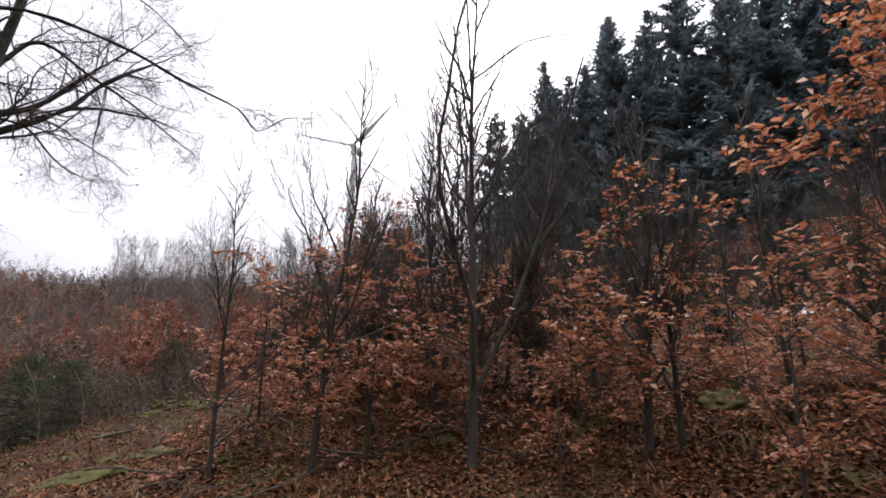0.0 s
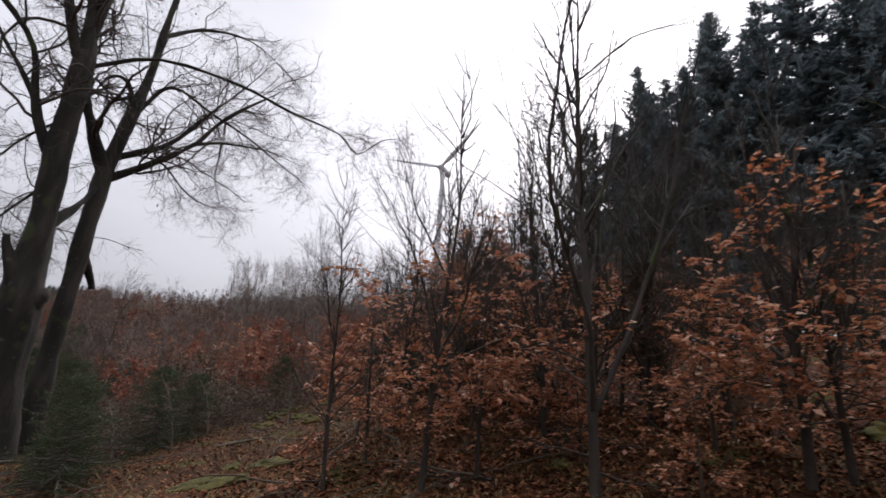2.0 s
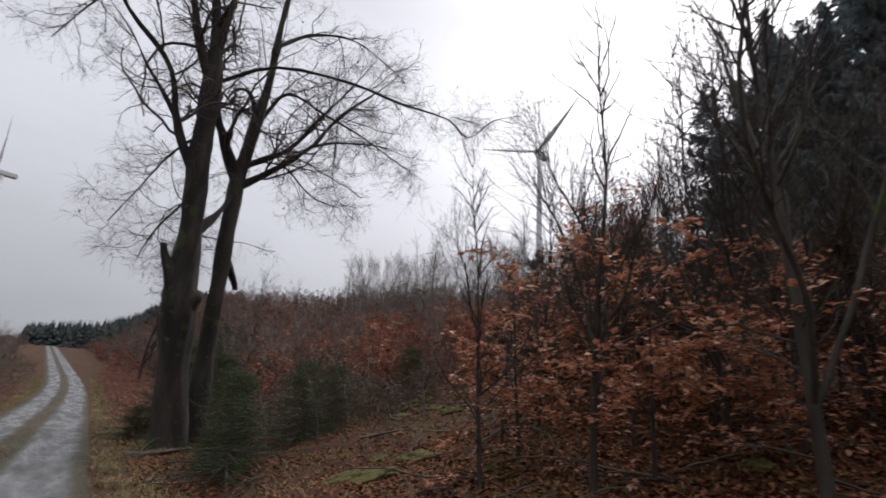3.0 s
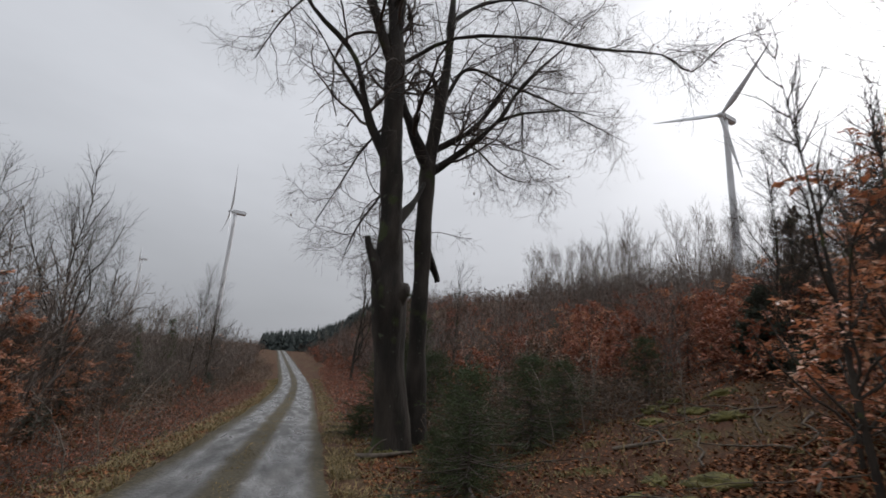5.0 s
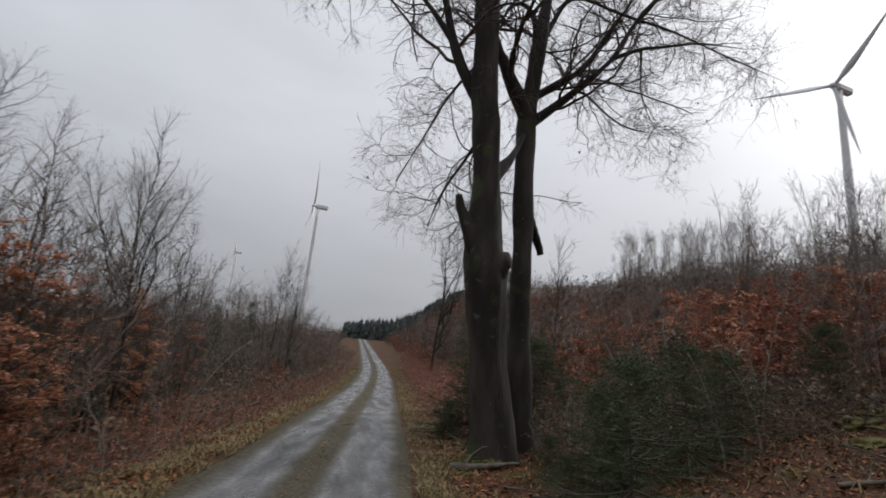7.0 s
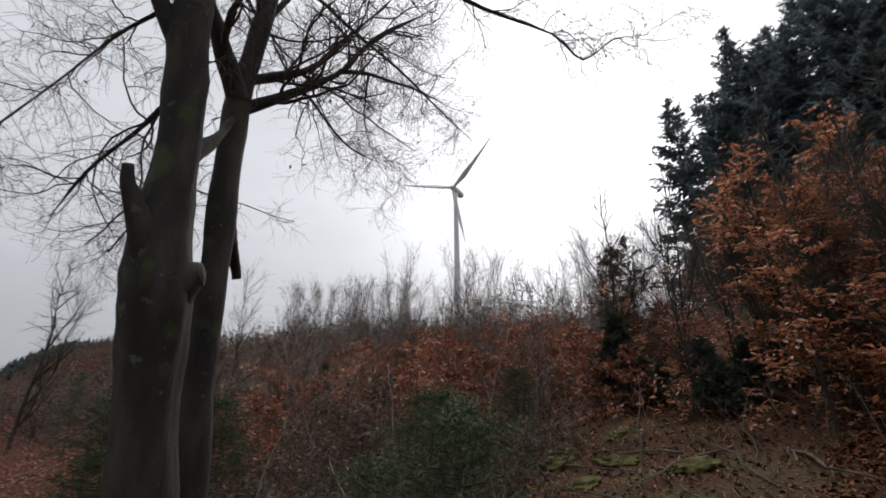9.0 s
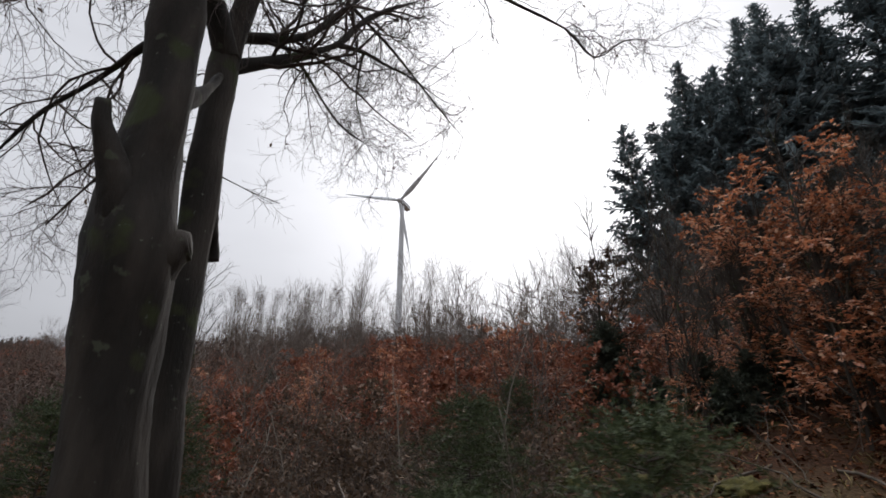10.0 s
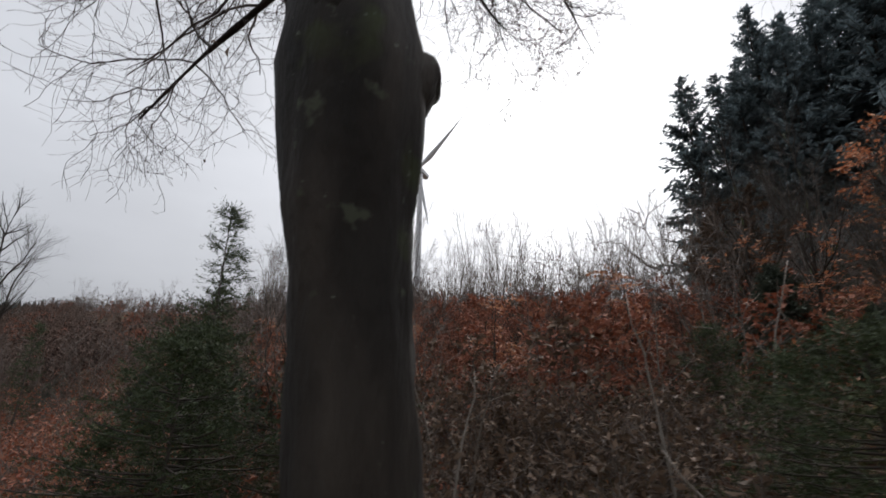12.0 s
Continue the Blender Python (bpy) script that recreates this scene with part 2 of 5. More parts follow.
def road_material():
    """Wet crushed stone: two packed wheel tracks, a grown-over middle, earthy edges (u runs across)."""
    mat = bpy.data.materials.new("wet_gravel")
    mat.use_nodes = True
    nt = mat.node_tree
    n, link = nt.nodes.new, nt.links.new
    b = nt.nodes["Principled BSDF"]
    uv = n("ShaderNodeUVMap")
    uv.uv_map = "across"
    sep = n("ShaderNodeSeparateXYZ")
    link(uv.outputs[0], sep.inputs[0])
    co = n("ShaderNodeTexCoord")

    def noise_node(scale, detail=5.0, src=None):
        t = n("ShaderNodeTexNoise")
        t.inputs["Scale"].default_value, t.inputs["Detail"].default_value = scale, detail
        link(src or co.outputs["Object"], t.inputs["Vector"])
        return t.outputs[0]

    wob = n("ShaderNodeMath")
    wob.operation = "MULTIPLY_ADD"
    link(noise_node(1.1, 5), wob.inputs[0])
    wob.inputs[1].default_value = 0.08
    mid = n("ShaderNodeMath")
    mid.operation = "SUBTRACT"
    mid.inputs[1].default_value = 0.04
    link(sep.outputs[0], mid.inputs[0])
    link(mid.outputs[0], wob.inputs[2])
    across = n("ShaderNodeValToRGB")
    e = across.color_ramp.elements
    stops = ((0.0, 0.0), (1.0, 0.0), (0.13, 0.1), (0.20, 0.9), (0.36, 0.95), (0.42, 0.12), (0.53, 0.10), (0.59, 0.95), (0.80, 0.95), (0.88, 0.1))
    for k, (p, v) in enumerate(stops):
        s = e[k] if k < 2 else e.new(p)
        s.position, s.color = p, (v, v, v, 1)
    link(wob.outputs[0], across.inputs[0])
    stone = n("ShaderNodeValToRGB")
    for k, (p, c) in enumerate(((0.34, (0.024, 0.023, 0.022)), (0.66, (0.17, 0.167, 0.163)), (0.5, (0.07, 0.069, 0.067)))):
        s = stone.color_ramp.elements[k] if k < 2 else stone.color_ramp.elements.new(p)
        s.position, s.color = p, (*c, 1)
    run = n("ShaderNodeMapping")
    run.inputs["Scale"].default_value = (0.3, 1.2, 1.0)
    link(co.outputs["Object"], run.inputs[0])
    mixn = n("ShaderNodeMix")
    mixn.inputs[0].default_value = 0.42
    link(noise_node(3.0, 8, run.outputs[0]), mixn.inputs[2])
    link(noise_node(38, 5), mixn.inputs[3])
    link(mixn.outputs[0], stone.inputs[0])
    earth = n("ShaderNodeValToRGB")
    for k, (p, c) in enumerate(((0.3, (0.022, 0.019, 0.013)), (0.7, (0.085, 0.07, 0.042)))):
        s = earth.color_ramp.elements[k]
        s.position, s.color = p, (*c, 1)
    link(noise_node(18, 6), earth.inputs[0])
    mx = n("ShaderNodeMix")
    mx.data_type = "RGBA"
    link(across.outputs[0], mx.inputs[0])
    link(earth.outputs[0], mx.inputs[6])
    link(stone.outputs[0], mx.inputs[7])
    link(mx.outputs[2], b.inputs["Base Color"])
    wet = n("ShaderNodeMapRange")
    wet.inputs["From Min"].default_value, wet.inputs["From Max"].default_value = 0.4, 0.62
    wet.inputs["To Min"].default_value, wet.inputs["To Max"].default_value = 0.75, 0.16
    link(noise_node(2.2, 6, run.outputs[0]), wet.inputs[0])
    dry = n("ShaderNodeMix")
    dry.inputs[2].default_value = 0.92
    link(across.outputs[0], dry.inputs[0])
    link(wet.outputs[0], dry.inputs[3])
    link(dry.outputs[0], b.inputs["Roughness"])
    shine = n("ShaderNodeMapRange")
    shine.inputs["To Min"].default_value, shine.inputs["To Max"].default_value = 0.1, 0.36
    link(across.outputs[0], shine.inputs[0])
    link(shine.outputs[0], b.inputs["Specular IOR Level"])
    bm = n("ShaderNodeBump")
    bm.inputs["Strength"].default_value, bm.inputs["Distance"].default_value = 1.0, 0.03
    link(noise_node(14, 9), bm.inputs["Height"])
    link(bm.outputs[0], b.inputs["Normal"])
    return mat


# ---- shaping tools ----
RNG = np.random.default_rng(7)


class Shape:
    """Collects quads; becomes one mesh."""

    def __init__(self):
        self.v, self.f, self.n = [], [], 0

    def add(self, v, f):
        v = np.asarray(v, float).reshape(-1, 3)
        self.v.append(v)
        self.f.append(np.asarray(f) + self.n)
        self.n += len(v)

    def mesh(self, name, mat, smooth=False):
        me = bpy.data.meshes.new(name)
        v, f = np.concatenate(self.v), np.concatenate(self.f)
        me.vertices.add(len(v))
        me.vertices.foreach_set("co", v.astype(np.float32).ravel())
        me.loops.add(f.size)
        me.loops.foreach_set("vertex_index", f.astype(np.int32).ravel())
        me.polygons.add(len(f))
        me.polygons.foreach_set("loop_start", np.arange(0, f.size, 4, dtype=np.int32))
        me.polygons.foreach_set("loop_total", np.full(len(f), 4, dtype=np.int32))
        me.update(calc_edges=True)
        me.validate()
        if smooth:
            me.polygons.foreach_set("use_smooth", np.ones(len(me.polygons), dtype=bool))
        me.materials.append(mat)
        return me


def part(name, shape, mat, parent, label="", smooth=False, kind=""):
    ob = new(name, shape.mesh(name, mat, smooth))
    ob.parent = parent
    return tagged(ob, label=label, kind=kind)


def unit(a):
    return a / np.maximum(np.linalg.norm(a, axis=-1, keepdims=True), 1e-9)


def tubes(shape, P, R, sides=3, cap=False):
    """Round rods along many polylines at once: P (n, k, 3), R (n, k)."""
    P, R = np.asarray(P, float), np.asarray(R, float)
    if cap:
        P = np.concatenate([P, P[:, -1:]], 1)
        R = np.concatenate([R, R[:, -1:] * 0.02], 1)
    n, k, _ = P.shape
    T = unit(np.gradient(P[:, :k - cap], axis=1))
    if cap:
        T = np.concatenate([T, T[:, -1:]], 1)
    D = unit(P[:, -1] - P[:, 0])
    ref = np.where(np.abs(D[:, 2:3]) > 0.9, np.array([[1.0, 0.1, 0]]), np.array([[0.1, 0.2, 1.0]]))
    ref = np.repeat(np.cross(D, ref)[:, None], k, 1)
    A = unit(ref - T * (ref * T).sum(-1, keepdims=True))
    B = np.cross(T, A)
    ang = np.arange(sides) * 2 * np.pi / sides
    ring = P[:, :, None] + R[:, :, None, None] * (A[:, :, None] * np.cos(ang)[:, None] + B[:, :, None] * np.sin(ang)[:, None])
    base = (np.arange(n)[:, None, None] * k + np.arange(k - 1)[None, :, None]) * sides
    s = np.arange(sides)[None, None]
    s2 = (s + 1) % sides
    f = np.stack([base + s, base + s2, base + sides + s2, base + sides + s], -1).reshape(-1, 4)
    shape.add(ring, f)
    return ring


def along(P, idx, t):
    k = P.shape[1]
    u = np.clip(t, 0, 0.9999) * (k - 1)
    i = u.astype(int)
    w = (u - i)[:, None]
    a, b = P[idx, i], P[idx, i + 1]
    return a * (1 - w) + b * w, unit(b - a)


def grow(rng, P, R, per, t0, t1, length, angle, lift=0.0, wander=0.12, k=4, thin=0.6, flat=1.0, shorten=0.5, rmin=0.002, spread=0.3):
    """Side shoots on polylines: per shoots each, between the shares t0 and t1 of its length."""
    idx = np.repeat(np.arange(len(P)), per)
    n = len(idx)
    t = t0 + (t1 - t0) * rng.random(n)
    pos, tan = along(P, idx, t)
    rad = np.interp(t, (0, 1), (1, 0.35)) * R[idx, 0] * thin
    side = unit(np.cross(tan, rng.normal(size=(n, 3))))
    side[:, 2] *= flat
    side = unit(side)
    a = np.radians(angle) * (1 + spread * rng.normal(size=n))[:, None]
    d = unit(np.cos(a) * tan + np.sin(a) * side)
    size = length[idx] if isinstance(length, np.ndarray) else length
    ln = size * (1 - shorten * (t - t0) / max(t1 - t0, 1e-6)) * rng.uniform(0.6, 1.25, n)
    pts = [pos]
    for _ in range(k - 1):
        d = unit(d + wander * rng.normal(size=(n, 3)) + np.array([0, 0, lift]))
        pts.append(pts[-1] + d * (ln / (k - 1))[:, None])
    Q = np.stack(pts, 1)
    r = np.maximum(rad, rmin)[:, None] * np.linspace(1, 0.35, k)[None]
    return Q, np.maximum(r, rmin * 0.7)


def leaves(shape, rng, P, per, t0, t1, size, wide=0.55, level=0.5, droop=0.0):
    """Folded leaf blades along polylines."""
    idx = np.repeat(np.arange(len(P)), per)
    n = len(idx)
    pos, tan = along(P, idx, t0 + (t1 - t0) * rng.random(n))
    d = unit(0.7 * tan + 0.9 * rng.normal(size=(n, 3)) * np.array([1, 1, 1 - level]) + np.array([0, 0, -droop]))
    up = unit(np.array([0, 0, 1.0]) + (1.1 - level) * rng.normal(size=(n, 3)))
    w = unit(np.cross(d, up))
    u = np.cross(w, d)
    s = size * rng.uniform(0.6, 1.3, n)[:, None]
    v = np.stack([pos, pos + d * s * 0.5 + w * s * wide * 0.5 + u * s * 0.12, pos + d * s - u * s * 0.08, pos + d * s * 0.5 - w * s * wide * 0.5 + u * s * 0.12], 1)
    shape.add(v, np.arange(4 * n).reshape(n, 4))


def smooth_path(points, k):
    """k points evenly along a smooth curve through the given ones."""
    p = np.asarray(points, float)
    m = len(p)
    q = np.concatenate([[2 * p[0] - p[1]], p, [2 * p[-1] - p[-2]]])
    t = np.linspace(0, m - 1 - 1e-6, k)
    i = t.astype(int)
    w = (t - i)[:, None]
    a, b, c, d = q[i], q[i + 1], q[i + 2], q[i + 3]
    return 0.5 * (2 * b + (c - a) * w + (2 * a - 5 * b + 4 * c - d) * w ** 2 + (3 * b - a - 3 * c + d) * w ** 3)


# ---- the lie of the land ----
def soft(v, w=1.5):
    v = np.asarray(v, float) / w
    return w * np.where(v > 20, v, np.log1p(np.exp(np.minimum(v, 20))))


def road_y(x):
    return -0.9 - 0.075 * soft(-np.asarray(x, float) - 44, 5)


def height(x, y):
    x, y = np.asarray(x, float), np.asarray(y, float)
    rise = 0.065 * soft(-x - 36, 6)
    side = 0.29 * soft(y - 2.5, 0.6) - 0.13 * soft(y - 18, 4)
    t = np.clip((y + 4) / 30, 0, 1)
    back = 0.10 * soft(-x - 12, 4) * t * t * (3 - 2 * t)
    ditch = -0.18 * np.exp(-((y - road_y(x) + 2.6) / 0.7) ** 2)
    off = np.clip((np.abs(y - road_y(x)) - 1.5) / 1.5, 0, 1)
    lumps = off * (0.06 * np.sin(1.3 * x + 0.7 * y) * np.sin(0.9 * y - 0.4 * x) + 0.035 * np.sin(2.9 * x - 1.7 * y + 1) * np.sin(2.3 * y + x))
    z = rise + side + back
    return 45 * np.tanh(z / 45) + ditch + lumps


def H(x, y):
    return float(height(x, y))


def steps(dense0, dense1, step, far, growth=1.18):
    a = list(np.arange(dense0, dense1 + 1e-6, step))
    for sgn in (-1, 1):
        s, v = step, (dense0 if sgn < 0 else dense1)
        while abs(v) < far:
            s *= growth
            v += sgn * s
            a.append(v)
    return np.array(sorted(a))


def build_ground():
    xs, ys = steps(-32, 8, 0.35, 1800), steps(-9, 20, 0.35, 1800)
    X, Y = np.meshgrid(xs, ys, indexing="ij")
    u = np.abs(Y - road_y(X))
    Z = height(X, Y) - 0.07 * np.clip((1.35 - u) / 0.3, 0, 1)
    s = Shape()
    nx, ny = X.shape
    i = (np.arange(nx - 1)[:, None] * ny + np.arange(ny - 1)[None]).ravel()
    s.add(np.stack([X, Y, Z], -1), np.stack([i, i + ny, i + ny + 1, i + 1], -1))
    ob = new("ground", s.mesh("ground", ground_material(), True))
    tagged(ob, "brown forest floor with leaf litter, moss and dead grass", "ground", kind="structure")


def build_road():
    xs = np.concatenate([np.arange(12, -60, -0.25), np.arange(-60, -230, -1.0)])
    us = np.linspace(-1.5, 1.5, 27)
    X, U = np.meshgrid(xs, us, indexing="ij")
    edge = 1 + (np.abs(U) > 1) * (0.025 * np.sin(0.83 * X + 2 * np.sign(U)) + 0.018 * np.sin(2.9 * X + np.sign(U)) + 0.012 * np.sin(7.3 * X))
    Y = road_y(X) + U * edge
    crown = 0.035 * np.cos(U / 1.5 * np.pi / 2) - 0.03 * (np.exp(-((U - 0.75) / 0.28) ** 2) + np.exp(-((U + 0.75) / 0.28) ** 2))
    rough = np.array([0.012 * noise.noise((a * 1.3, b * 2.6, 0)) + 0.006 * noise.noise((a * 4.1, b * 5.0, 3)) for a, b in zip(X.ravel(), U.ravel())]).reshape(X.shape)
    Z = height(X, road_y(X)) + crown + rough + 0.02 - 0.13 * np.clip((np.abs(U) - 1.1) / 0.4, 0, 1) ** 2
    s = Shape()
    nx, ny = X.shape
    i = (np.arange(nx - 1)[:, None] * ny + np.arange(ny - 1)[None]).ravel()
    s.add(np.stack([X, Y, Z], -1), np.stack([i, i + ny, i + ny + 1, i + 1], -1))
    me = s.mesh("road", road_material(), True)
    lay = me.uv_layers.new(name="across")
    vi = np.zeros(len(me.loops), dtype=np.int32)
    me.loops.foreach_get("vertex_index", vi)
    uv = np.stack([((U + 1.5) / 3.0).ravel()[vi], (X.ravel() * 0.1)[vi]], -1)
    lay.data.foreach_set("uv", uv.astype(np.float32).ravel())
    tagged(new("road", me), "wet grey gravel forest track with a grown-over middle", "road", kind="structure")


build_ground()
build_road()


# ---- the twin-stemmed beech beside the track ----
def bark_rod(shape, points, radii, k=40, sides=20, lobes=0.0, rough=0.012, cap=True, seed=0, ribs=0.0):
    """A trunk or limb: a smooth path, an uneven skin, a flared foot where lobes is set."""
    P = smooth_path(points, k)
    R = np.interp(np.linspace(0, 1, k), np.linspace(0, 1, len(radii)), radii)
    tubes(shape, P[None], R[None], sides, cap)
    v = shape.v[-1]
    ring = v.reshape(-1, sides, 3)
    kk = min(k, ring.shape[0])
    for j in range(kk):
        c = P[j]
        for s in range(sides):
            d = Vector(ring[j, s] - c)
            q = Vector(ring[j, s]) * 1.0
            a = s / sides * 2 * math.pi
            swell = noise.noise((q.x * 2.2 + seed, q.y * 2.2, q.z * 0.9)) * 3 + noise.noise((q.x * 9, q.y * 9 + seed, q.z * 4))
            foot = lobes * max(0.0, 1 - (c[2] - P[0][2]) / 0.9) ** 2 * (0.6 + 0.5 * math.cos(5 * a + seed))
            ring[j, s] = c + np.array(d) * (1 + foot + ribs * noise.noise((1.7 * math.cos(a) + seed, 1.7 * math.sin(a), c[2] * 0.22))) + np.array(d.normalized()) * rough * swell
    return P, R


def build_big_beech():
    rng = np.random.default_rng(11)
    x0, y0 = -13.8, 1.75
    root = new("beech_tree")
    tagged(root, "old twin-stemmed bare beech tree with dark mossy bark on the verge", "tree")
    root.location = (x0, y0, H(x0, y0))
    off = np.array(root.location)

    def rel(pts):
        return np.asarray(pts, float) - off

    def wood(name, pts, radii, label="", **kw):
        s = Shape()
        P, R = bark_rod(s, rel(pts), radii, **kw)
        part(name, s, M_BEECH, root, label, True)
        return P, R

    rods = []
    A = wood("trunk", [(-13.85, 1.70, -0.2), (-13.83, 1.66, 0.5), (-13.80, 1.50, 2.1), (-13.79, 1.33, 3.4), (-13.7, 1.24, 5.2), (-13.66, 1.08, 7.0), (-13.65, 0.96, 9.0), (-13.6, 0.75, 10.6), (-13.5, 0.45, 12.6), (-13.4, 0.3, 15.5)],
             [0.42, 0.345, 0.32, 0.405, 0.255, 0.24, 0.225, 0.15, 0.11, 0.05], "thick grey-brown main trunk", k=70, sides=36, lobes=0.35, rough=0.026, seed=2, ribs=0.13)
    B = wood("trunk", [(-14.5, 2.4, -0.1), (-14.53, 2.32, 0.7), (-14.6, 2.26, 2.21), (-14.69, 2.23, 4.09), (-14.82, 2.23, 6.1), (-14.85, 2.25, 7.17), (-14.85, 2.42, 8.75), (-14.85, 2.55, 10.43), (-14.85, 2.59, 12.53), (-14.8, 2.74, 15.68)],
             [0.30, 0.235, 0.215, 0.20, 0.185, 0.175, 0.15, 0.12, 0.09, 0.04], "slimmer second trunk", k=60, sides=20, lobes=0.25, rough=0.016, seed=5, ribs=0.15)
    # most limb paths lie on view rays at assumed depths, to fit the camera
    limbs = []
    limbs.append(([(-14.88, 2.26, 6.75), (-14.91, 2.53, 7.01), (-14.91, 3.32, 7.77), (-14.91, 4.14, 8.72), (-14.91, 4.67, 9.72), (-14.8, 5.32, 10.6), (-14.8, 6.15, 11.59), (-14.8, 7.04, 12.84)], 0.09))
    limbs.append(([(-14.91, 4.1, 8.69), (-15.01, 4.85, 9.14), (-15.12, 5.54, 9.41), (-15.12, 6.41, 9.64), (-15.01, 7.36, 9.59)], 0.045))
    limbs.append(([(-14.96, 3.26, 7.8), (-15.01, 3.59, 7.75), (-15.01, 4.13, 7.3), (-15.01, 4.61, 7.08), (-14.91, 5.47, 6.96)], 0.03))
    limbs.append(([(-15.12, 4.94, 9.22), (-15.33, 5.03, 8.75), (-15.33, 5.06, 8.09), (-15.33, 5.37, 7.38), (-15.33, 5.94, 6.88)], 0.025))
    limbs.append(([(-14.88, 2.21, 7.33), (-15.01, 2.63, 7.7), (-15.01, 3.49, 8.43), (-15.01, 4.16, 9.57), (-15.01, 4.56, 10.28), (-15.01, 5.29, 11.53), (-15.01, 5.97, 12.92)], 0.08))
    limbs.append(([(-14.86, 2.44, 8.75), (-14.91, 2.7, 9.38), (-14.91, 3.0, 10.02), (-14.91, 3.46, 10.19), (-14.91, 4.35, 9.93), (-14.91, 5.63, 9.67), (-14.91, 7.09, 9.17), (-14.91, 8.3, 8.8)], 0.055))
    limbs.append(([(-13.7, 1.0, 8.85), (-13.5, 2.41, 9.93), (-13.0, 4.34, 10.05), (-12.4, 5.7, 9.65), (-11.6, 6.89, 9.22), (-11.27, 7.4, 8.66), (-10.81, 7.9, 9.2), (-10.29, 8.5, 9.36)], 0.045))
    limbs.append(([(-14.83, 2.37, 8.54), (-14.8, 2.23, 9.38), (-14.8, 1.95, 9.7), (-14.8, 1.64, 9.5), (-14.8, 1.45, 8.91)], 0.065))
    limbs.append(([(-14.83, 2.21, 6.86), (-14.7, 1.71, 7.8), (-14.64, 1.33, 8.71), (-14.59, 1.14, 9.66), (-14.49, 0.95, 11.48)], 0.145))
    limbs.append(([(-13.8, 1.35, 4.95), (-14.2, 1.78, 5.6), (-14.75, 2.18, 6.5)], 0.12))
    limbs.append(([(-13.68, 0.95, 6.5), (-13.7, 0.62, 7.1), (-13.7, 0.38, 7.75), (-13.7, -0.03, 9.0), (-13.65, -1.1, 10.0), (-13.6, -1.8, 11.2), (-13.6, -2.6, 12.6)], 0.10))
    limbs.append(([(-13.7, 0.55, 7.4), (-13.7, 0.06, 8.12), (-13.7, -0.44, 8.74), (-13.7, -0.95, 9.5), (-13.6, -1.7, 10.2)], 0.05))
    limbs.append(([(-13.62, 0.95, 8.8), (-13.6, 1.0, 10.3), (-13.6, 1.12, 11.9), (-13.4, 1.5, 14.5)], 0.12))
    limbs.append(([(-13.62, 0.93, 8.8), (-13.5, 0.35, 10.2), (-13.3, -0.1, 11.8), (-13.0, -0.6, 14.0)], 0.11))
    limbs.append(([(-13.85, 1.25, 5.9), (-14.6, 1.15, 6.05), (-15.4, 1.0, 5.95), (-15.7, 0.62, 5.3), (-15.8, 0.36, 4.5)], 0.055))
    limbs.append(([(-13.8, 1.15, 7.6), (-14.3, 0.75, 7.3), (-14.5, 0.4, 6.8), (-14.6, 0.0, 5.9), (-14.6, -0.4, 5.0)], 0.04))
    limbs.append(([(-13.9, 1.5, 5.2), (-15.3, 1.6, 5.25), (-16.6, 1.5, 5.1), (-17.9, 1.42, 4.86)], 0.045))
    limbs.append(([(-13.6, 0.8, 10.4), (-12.6, 1.2, 11.4), (-11.2, 1.9, 11.6), (-9.8, 2.4, 10.6)], 0.06))
    limbs.append(([(-13.6, 0.5, 11.5), (-14.6, -0.6, 12.0), (-15.8, -1.9, 11.5), (-16.6, -2.8, 10.2)], 0.06))
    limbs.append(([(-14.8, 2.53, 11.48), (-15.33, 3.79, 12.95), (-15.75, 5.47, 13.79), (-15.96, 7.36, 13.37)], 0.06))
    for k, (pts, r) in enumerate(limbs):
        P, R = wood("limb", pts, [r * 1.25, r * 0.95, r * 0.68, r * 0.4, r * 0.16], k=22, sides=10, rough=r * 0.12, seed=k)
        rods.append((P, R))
    wood("branch_stub", [(-13.73, 1.42, 3.2), (-13.64, 1.05, 3.85), (-13.58, 0.82, 4.25), (-13.56, 0.76, 4.5)], [0.26, 0.16, 0.10, 0.085], "broken-off stub", k=14, sides=12, rough=0.02)
    wood("branch_stub", [(-14.72, 2.28, 4.6), (-14.98, 2.5, 4.42), (-15.14, 2.66, 4.2), (-15.18, 2.74, 3.98)], [0.14, 0.11, 0.085, 0.07], "broken-off hanging stub", k=14, sides=10, rough=0.02)
    wood("branch_stub", [(-13.74, 1.38, 2.95), (-13.67, 1.5, 3.2), (-13.58, 1.63, 3.38), (-13.53, 1.71, 3.43), (-13.51, 1.74, 3.44)], [0.30, 0.22, 0.145, 0.115, 0.065], "callused stub of a lost limb", k=18, sides=16, rough=0.03)
    # branches, then shoots, then hanging twigs
    tw1, tw2 = Shape(), Shape()
    n = len(rods)
    Pl = np.stack([p for p, r in rods])
    Rl = np.stack([r for p, r in rods])
    keep = [k for k in range(n) if k not in (7, 9)]
    Pl, Rl = Pl[keep], Rl[keep]
    tops = np.stack([A[0][np.linspace(35, 69, 22).astype(int)], B[0][np.linspace(34, 59, 22).astype(int)]])
    topr = np.stack([A[1][np.linspace(35, 69, 22).astype(int)], B[1][np.linspace(34, 59, 22).astype(int)]])
    Pl, Rl = np.concatenate([Pl, tops]), np.concatenate([Rl, np.minimum(topr, 0.08)])
    outer = np.linspace(9, 21, 22).astype(int)
    more = [0, 4, 5, 6]
